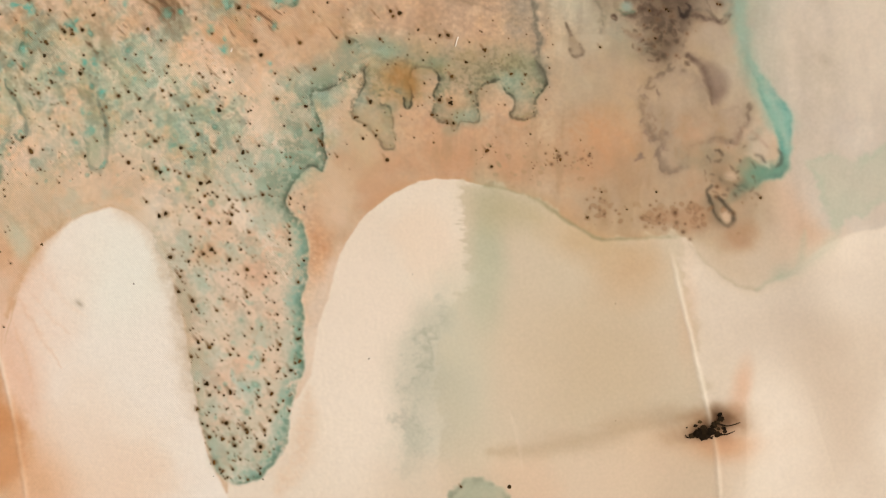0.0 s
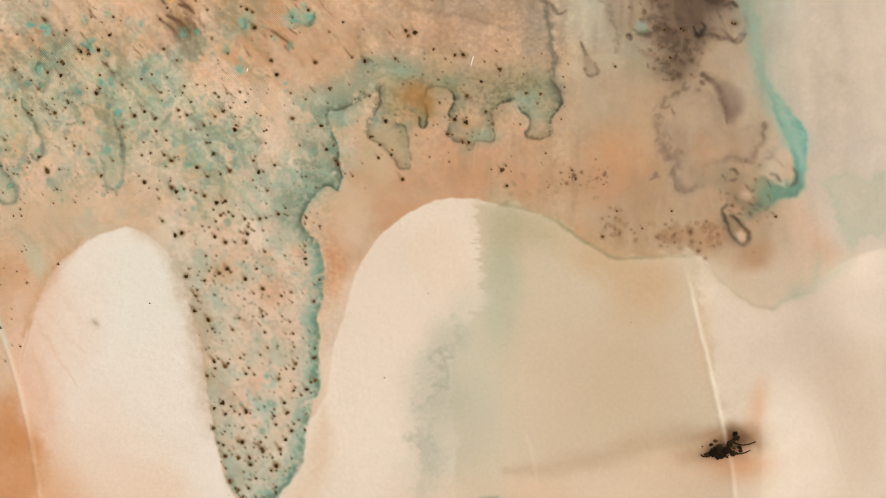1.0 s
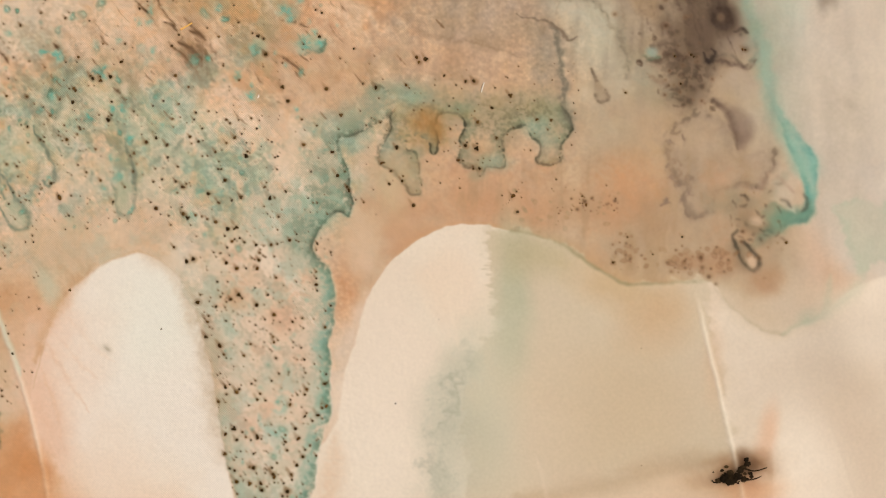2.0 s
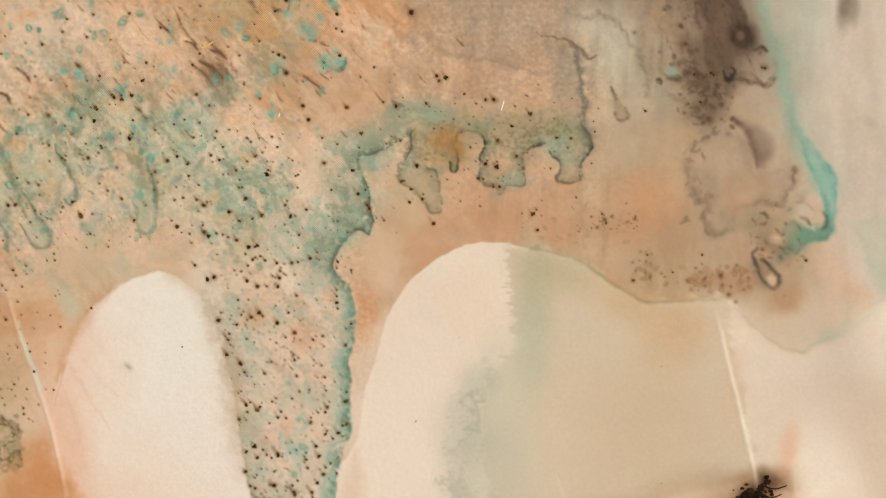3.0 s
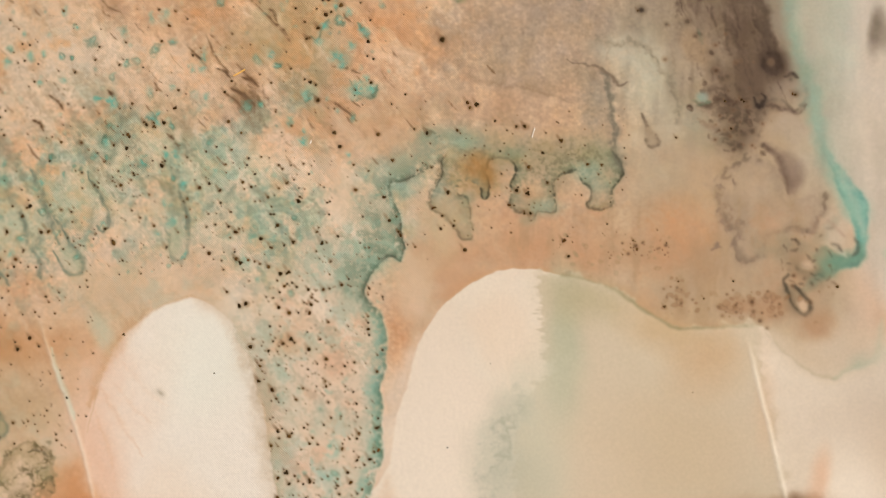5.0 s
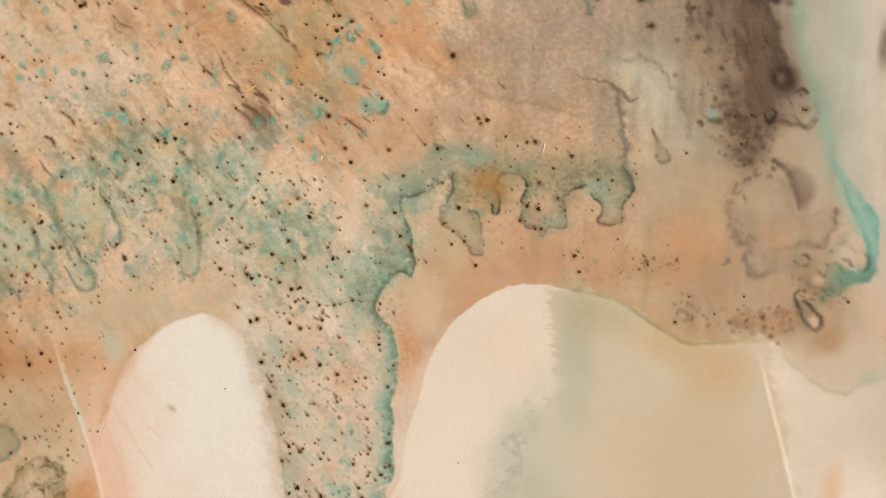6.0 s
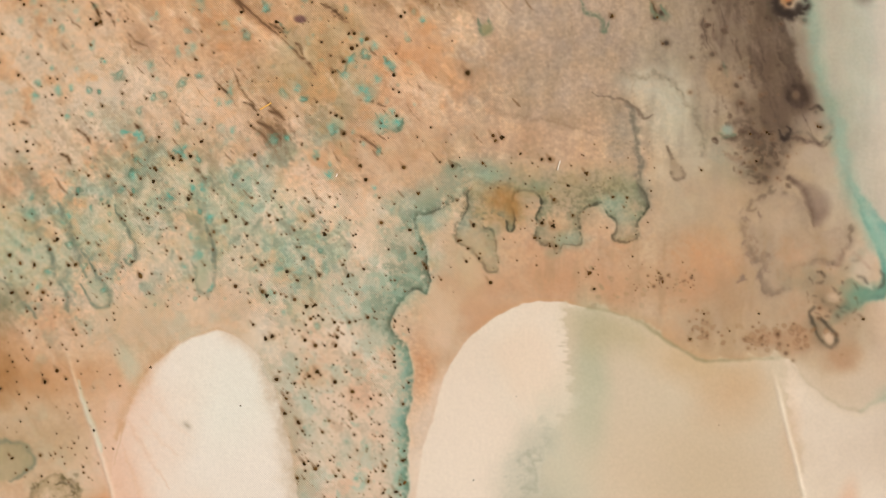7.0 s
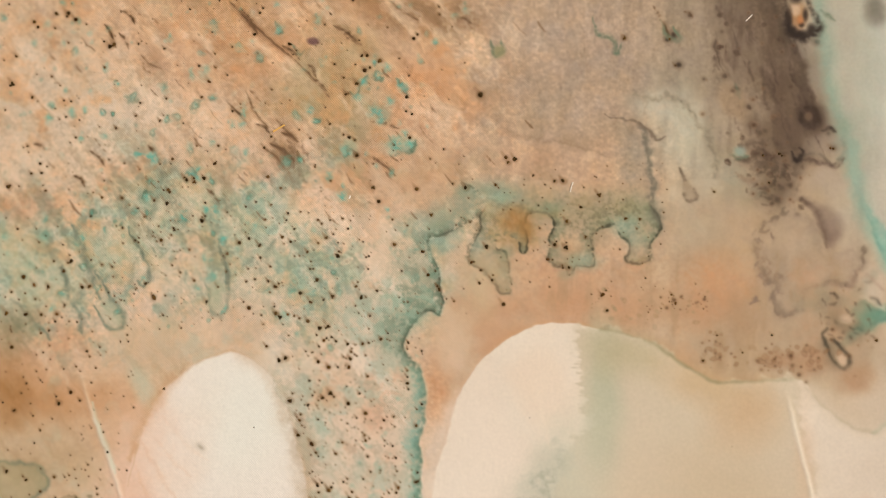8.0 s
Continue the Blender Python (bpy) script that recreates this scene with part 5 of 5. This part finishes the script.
for listed in (UPPER_GRAINS, MIDDLE_GRAINS, LOWER_GRAINS, BAND_GRAINS, TOP_GRAINS, SIDE_GRAINS):
    for u, v in listed:
        GRAIN_LIST.append((u, v, rng.uniform(2.4, 4.5) * (0.72 if u > 980 else 1.0)))
GRAIN_LIST.append((*(646, -94), 6.0))
GRAIN_LIST += [(235, 503, 1.7), (653, 635, 1.8), (730, 486, 1.1), (1090, 746, 1.2), (1090, 538, 1.1)]
CRUMB_LIST = []


def strew(n, make, sizes):
    for i in range(n):
        u, v = make()
        CRUMB_LIST.append((u, v, rng.choice(sizes)))


def finger_spot():
    v = rng.uniform(120, 850)
    return rng.uniform(20 if v < 330 else 280 + (v - 330) * 0.18, 540 - max(v - 600, 0) * 0.22), v


def upper_spot():
    while True:
        u, v = rng.uniform(-240, 620), rng.uniform(-280, 330)
        if rng.rand() < 0.85 - 0.0006 * max(u, 0):
            return u, v


strew(520, finger_spot, (0.8, 0.9, 1.1, 1.3, 1.7, 2.3))
strew(430, upper_spot, (0.7, 0.9, 1.1, 1.4, 1.8, 2.4))
strew(90, lambda: (rng.uniform(600, 980), rng.uniform(30, 260)), (0.9, 1.3, 1.8))
for cu, cv, n in ((860, 268, 9), (985, 275, 14), (1030, 280, 10), (950, 300, 8)):
    strew(n, lambda: (rng.normal(cu, 13), rng.normal(cv, 12)), (0.5, 0.7, 0.9, 1.3))
for cu, cv, su, sv, n in ((985, 278, 16, 12, 10), (1030, 285, 12, 12, 8), (1065, 375, 9, 22, 12), (1050, 350, 14, 10, 5), (1160, 382, 14, 14, 10),
                          (1218, 395, 22, 16, 16), (1290, 340, 26, 24, 14), (1168, 55, 22, 34, 30), (1150, -120, 36, 70, 16)):
    for i in range(n):
        u, v, r = rng.normal(cu, 1.2 * su), rng.normal(cv, sv), 0.9 + 2.4 * rng.rand() ** 2
        wash(u, v, 1.8 * r, 1.6 * r, (150, 112, 78), rng.uniform(0.2, 0.5), 0, 0.9)
        wash(u, v, r * 0.9, 0.8 * r, (72, 48, 28), rng.uniform(0.2, 0.75), 0, 0.8)
strew(130, lambda: (rng.uniform(-235, 20), rng.uniform(250, 640)), (1.0, 1.4, 2.0))
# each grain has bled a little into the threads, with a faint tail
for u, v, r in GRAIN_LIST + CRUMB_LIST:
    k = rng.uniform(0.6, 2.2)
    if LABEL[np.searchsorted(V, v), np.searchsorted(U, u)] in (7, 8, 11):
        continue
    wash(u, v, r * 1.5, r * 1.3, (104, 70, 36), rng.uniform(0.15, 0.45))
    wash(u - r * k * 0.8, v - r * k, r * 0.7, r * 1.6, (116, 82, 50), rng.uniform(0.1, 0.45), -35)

# ---- dye soaked round the black clot
wash(1262, 758, 60, 26, (150, 104, 66), 0.65, -12, 0.8)
wash(1256, 760, 36, 13, (74, 50, 30), 0.6, -20, 0.9)
wash(1270, 742, 14, 16, (90, 60, 36), 0.6, 0, 0.9)

# ---- raised creases, their highlights painted as pale lines, and soft folds
CREASES = [[(1183, 425), (1200, 500), (1222, 590), (1240, 670), (1252, 730), (1264, 800), (1272, 900)],
           [(-90, 370), (-62, 460), (-32, 545), (-4, 630), (18, 720), (36, 820), (52, 930)]]
for pts, gain in zip(CREASES, (0.7, 0.42)):
    s, d, along = distance(pts, False, 30, 0.8, 0)
    w = np.exp(-(d / 3.9) ** 2) * smooth(0.0, 0.2, along) * (1 - 0.55 * smooth(0.62, 0.75, along))
    lay(s, gain * w, rgb(246, 231, 210))
    H[s] += (0.9 * np.exp(-(d / 4.5) ** 2) * smooth(0.0, 0.15, along)).astype(np.float32)
for pts, a in (([(738, 410), (752, 470), (765, 540)], 0.25), ([(700, 420), (712, 470)], 0.15), ([(900, 725), (915, 770), (925, 830)], 0.2),
               ([(640, 440), (650, 480)], 0.12)):
    line(pts, (244, 222, 198), a, 4, ragged=0.6, drift=0)

# teal caught along the far crease, and thin orange runs over the first arch
line([(-58, 455), (-45, 500), (-30, 540), (-14, 585)], (200, 214, 194), 0.35, 4.5, ragged=2, drift=0)
for pts, a in (([(28, 520), (60, 575), (110, 650)], 0.22), ([(40, 500), (82, 552), (120, 590)], 0.16), ([(22, 570), (48, 640), (62, 720)], 0.22),
               ([(70, 480), (110, 530), (150, 560)], 0.12)):
    line(pts, (226, 176, 136), a, 5, ragged=3, drift=2)

# soft folds of the cloth
H += (5.0 * vnoise(UU, VV, 420, 91) + 1.2 * vnoise(UU, VV, 150, 92)).astype(np.float32)
s, d, along = distance([(820, 812), (920, 795), (1020, 785), (1120, 757), (1240, 742)], False, 140, 1.0, 0)
H[s] -= (5.0 * np.exp(-(d / 26) ** 2) * smooth(0.0, 0.3, along)).astype(np.float32)
ridge = 1318 - 0.02 * (VV - 700)
spread = 95 + 0.33 * np.clip(VV - 640, 0, 400)
rise = np.where(UU < ridge, smooth(-190, 0, UU - ridge), 1 - np.clip((UU - ridge) / spread, 0, 1) + 0.06 * np.exp(-((UU - ridge - spread) / 18) ** 2))
H += (14.0 * rise * smooth(610, 770, VV)).astype(np.float32)
H += (9.0 * np.exp(-((UU - 1440 - 0.3 * (VV - 500)) / 70) ** 2) * smooth(640, 540, VV) * smooth(360, 460, VV)).astype(np.float32)
H += ((0.35 * PATCH + 0.10 * GRIT) * (0.15 + smooth(1150, 500, UU))).astype(np.float32)
# the outermost threads lie back against the wall
edge = np.minimum.reduce([UU - U[0], U[-1] - UU, VV - V[0], V[-1] - VV])
H -= (70 * smooth(60, 0, edge)).astype(np.float32)

# pigment grain: stronger where the dye lies thick
THICK = np.clip((0.80 - C.mean(-1)) * 4, 0.12, 1.0)
C *= (1 + THICK * (0.03 * GRIT * smooth(1200, 700, UU) + 0.02 * F1 * smooth(1300, 600, UU) + 0.015 * BEAD))[..., None]
C[..., 2] *= 1 - 0.02 * SPOT * THICK

# lens softness towards both sides, put into the dye colours as a blur
def blurred(a, cells):
    k = np.arange(-3 * math.ceil(cells), 3 * math.ceil(cells) + 1)
    w = np.exp(-0.5 * (k / cells) ** 2)
    w /= w.sum()
    for axis in (0, 1):
        a = sum(wi * np.roll(a, ki, axis) for wi, ki in zip(w, k))
    return a


for cells, lo, hi in ((0.6, 820, 1100), (0.9, 1150, 1420)):
    share = np.maximum(smooth(lo, hi, UU + 0.2 * (VV - 200)), 0.8 * smooth(-20, -240, UU + 0.1 * VV))[..., None]
    C += share * (blurred(C, cells) - C)

# ---------------------------------------------------------------- the cloth as meshes, one for each stain
LIN = np.where(C <= 0.04045, C / 12.92, ((np.clip(C, 0, 1) + 0.055) / 1.055) ** 2.4).astype(np.float32) * 0.86
WEAVE = (np.clip(1.1 * smooth(820, 380, UU + 0.2 * VV) * (0.85 + 0.5 * CLOUD) * np.where((LABEL == 11) | (LABEL == 7), 0.4, 1.0) * (1 - 0.7 * CALM_SIDE) * smooth(-260, 160, UU + 40 * M1), 0, 1.3) + 0.06).astype(np.float32)
WEAVE *= 0.75 + 0.6 * THICK
POS = np.stack([(UU - 784) * UNIT, -H * UNIT, EYE_Z - (VV - 441) * UNIT], -1).astype(np.float32).reshape(-1, 3)
DYE = np.concatenate([LIN, WEAVE[..., None]], -1).reshape(-1, 4)
rows_n, cols_n = UU.shape
corner = (np.arange(rows_n - 1)[:, None] * cols_n + np.arange(cols_n - 1)[None]).ravel()
QUADS = np.stack([corner, corner + cols_n, corner + cols_n + 1, corner + 1], -1)
FACE_LABEL = LABEL[:-1, :-1].ravel()

dyed_cloth = tagged(new("dyed_cloth"), label="peach cotton cloth stained with teal, grey and violet dye", category="cloth")
dyed_cloth.location = (0, WALL_Y, EYE_Z - 0.34)
bpy.context.view_layer.update()


def under(ob, parent):
    ob.parent = parent
    ob.matrix_parent_inverse = parent.matrix_world.inverted()
    return ob


def cloth_part(name, number, label):
    quads = QUADS[FACE_LABEL == number]
    if not len(quads):
        return
    used, index = np.unique(quads, return_inverse=True)
    me = bpy.data.meshes.new(name)
    me.vertices.add(len(used))
    me.vertices.foreach_set("co", POS[used].ravel())
    me.loops.add(quads.size)
    me.loops.foreach_set("vertex_index", index.ravel().astype(np.int32))
    me.polygons.add(len(quads))
    me.polygons.foreach_set("loop_start", np.arange(0, quads.size, 4, dtype=np.int32))
    me.polygons.foreach_set("loop_total", np.full(len(quads), 4, np.int32))
    me.update(calc_edges=True)
    me.polygons.foreach_set("use_smooth", np.ones(len(quads), bool))
    me.color_attributes.new("dye", "FLOAT_COLOR", "POINT").data.foreach_set("color", DYE[used].ravel())
    me.materials.append(CLOTH)
    return tagged(under(new(name, me), dyed_cloth), label=label)


for number, (name, label) in enumerate((
        ("ground", "peach cloth with orange clouds and slanting brown streaks"),
        ("pale_margin", "pale beige cloth beyond the teal line"),
        ("taupe_wash", "thin taupe wash with a soft lower edge"),
        ("lobed_stain", "grey-green stain with hanging lobes and dark rims"),
        ("violet_stain", "dark violet-brown stain with crusted spots"),
        ("mauve_lobe", "pale mauve lobe with a brown tide line"),
        ("teal_line", "blue-green tide line and pool"),
        ("cream_patch", "smooth cream patch with an arched upper edge"),
        ("beige_wash", "greenish beige wash with a feathered side"),
        ("round_stain", "rounded grey-green stain with a dark rim"),
        ("green_patch", "faint grey-green patch"),
        ("pale_arch", "cream arch left free of dye"),
        ("finger_stain", "long speckled stain with a thick teal rim"),
        ("olive_stain", "olive stain with a grey-green rim"),
        ("mottled_stain", "dark olive stain with small rings"))):
    cloth_part(name, number, label)


# ---------------------------------------------------------------- ink grains, clot and fibres on the cloth
def height(u, v):
    j, i = np.clip(np.searchsorted(V, v), 1, len(V) - 1), np.clip(np.searchsorted(U, u), 1, len(U) - 1)
    return float(H[j, i])


def place(u, v, lift=0.0):
    return Vector(((u - 784) * UNIT, -(height(u, v) + lift) * UNIT, EYE_Z - (v - 441) * UNIT))


def grain_geometry(seed, rough):
    """A flattened crumb of dried ink, one unit in radius, facing the room."""
    r = random.Random(seed)
    n = 9
    outer = [1 + r.uniform(-rough, rough) for k in range(n)]
    ring = [(math.cos(2 * math.pi * k / n) * outer[k], 0.15, math.sin(2 * math.pi * k / n) * outer[k]) for k in range(n)]
    top = [(x * 0.62, -0.28 - r.uniform(0, 0.12), z * 0.62) for x, y, z in ring]
    verts = ring + top + [(0, -0.42, 0)]
    faces = [(k, (k + 1) % n, n + (k + 1) % n, n + k) for k in range(n)] + [(n + k, n + (k + 1) % n, 2 * n) for k in range(n)]
    return verts, faces


GRAINS = []
for k in range(8):
    verts, faces = grain_geometry(100 + k, 0.12 + 0.05 * k)
    me = bpy.data.meshes.new("ink_grain")
    me.from_pydata(verts, [], faces)
    me.polygons.foreach_set("use_smooth", np.ones(len(faces), bool))
    me.materials.append(INK if k % 4 else RUST)
    GRAINS.append(me)

def add_grain(mesh, u, v, r, name="ink_grain"):
    ob = under(new(name, mesh), dyed_cloth)
    a = rng.uniform(0, 6.28)
    ob.matrix_basis = Matrix.LocRotScale(place(u, v), Euler((0, a, 0)), (r * UNIT, r * UNIT * 0.8, r * UNIT * rng.uniform(0.65, 1.0)))
    return ob


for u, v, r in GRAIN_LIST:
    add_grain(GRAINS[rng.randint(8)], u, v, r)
# finer crumbs strewn over the stained parts
verts_all, faces_all = [], []


def crumb(u, v, r):
    verts, faces = grain_geometry(rng.randint(1000), 0.25)
    at, base, a = place(u, v), len(verts_all), rng.uniform(0, 6.28)
    m = Matrix.LocRotScale(at, Euler((0, a, 0)), (r * UNIT, r * UNIT * 0.8, r * UNIT * rng.uniform(0.6, 1)))
    verts_all.extend(tuple(m @ Vector(p)) for p in verts)
    faces_all.extend(tuple(base + k for k in f) for f in faces)


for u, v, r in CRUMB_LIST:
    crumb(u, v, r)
me = bpy.data.meshes.new("ink_dust")
me.from_pydata(verts_all, [], faces_all)
me.materials.append(INK)
tagged(under(new("ink_dust", me), dyed_cloth), label="fine dark crumbs of dried ink", kind="stuff")


def ink_clot():
    """A crusted black clot of ink, several fused lumps with thin arms."""
    r = random.Random(4)
    bm = bmesh.new()
    lumps = [(1224, 771, 6), (1234, 768, 8), (1246, 772, 10), (1244, 758, 7), (1256, 763, 8), (1262, 752, 7), (1268, 767, 6), (1274, 741, 6),
             (1272, 733, 5), (1280, 762, 4), (1250, 765, 9), (1239, 763, 7), (1268, 746, 5)]
    lumps += [(r.gauss(1250, 17), r.gauss(763, 8), r.uniform(1.5, 4)) for k in range(26)]
    for u, v, rad in lumps:
        made = bmesh.ops.create_icosphere(bm, subdivisions=3 if rad > 5 else 2, radius=1)["verts"]
        at = place(u, v)
        for p in made:
            k = 1 + 0.55 * noise.noise(p.co * 1.6 + Vector((u, v, 0))) + 0.3 * noise.noise(p.co * 4 + Vector((v, u, 0)))
            p.co = at + Vector((p.co.x * rad, p.co.y * rad * 0.22, p.co.z * rad * 0.8)) * k * UNIT
    arms = [[(1266, 748), (1285, 752), (1306, 746)], [(1270, 768), (1284, 766), (1296, 761)], [(1222, 772), (1216, 774), (1212, 770)]]
    for arm in arms:
        pts = spline(arm, False, 5)
        last = None
        for q, (u, v) in enumerate(pts):
            rad = 1.8 * (1 - 0.5 * q / len(pts)) * UNIT
            c = place(u, v, 0.8)
            ringv = [bm.verts.new(c + Vector((math.cos(a) * rad * 0.6, math.sin(a) * rad * 0.6, math.sin(a + 0.8) * rad)))
                     for a in (0, 1.57, 3.14, 4.71)]
            if last:
                for k in range(4):
                    bm.faces.new((last[k], last[(k + 1) % 4], ringv[(k + 1) % 4], ringv[k]))
            last = ringv
    me = bpy.data.meshes.new("ink_clot")
    bm.to_mesh(me)
    bm.free()
    me.materials.append(INK_CLOT)
    return tagged(under(new("ink_clot", me), dyed_cloth), label="crusted black clot of dried ink")


ink_clot()


def fibre(points, radius, mat, label):
    """A loose hair of thread lying on the cloth."""
    cu = bpy.data.curves.new("loose_fibre", "CURVE")
    cu.dimensions, cu.bevel_depth, cu.bevel_resolution = "3D", radius * UNIT, 2
    sp = cu.splines.new("POLY")
    pts = spline(points, False, 5)
    sp.points.add(len(pts) - 1)
    for q, (u, v) in zip(sp.points, pts):
        q.co = (*place(u, v, radius * 0.8), 1)
        q.radius = 1.0
    cu.materials.append(mat)
    return tagged(new("loose_fibre", cu), label=label, category="fibre", group="fibres on the cloth")


fibre([(271, -30), (280, -35), (292, -42)], 1.5, STRAW, "short straw-coloured fibre lying on the stained cloth")
fibre([(806, 82), (808, 74), (811, 65)], 0.9, LINT, "short white lint fibre lying on the stained cloth")
fibre([(1122, -222), (1128, -228), (1133, -233)], 0.8, LINT, "short white lint fibre lying on the dark stain")
fibre([(408, 92), (410, 89), (410, 86)], 0.9, LINT, "tiny white lint fibre lying on the stained cloth")
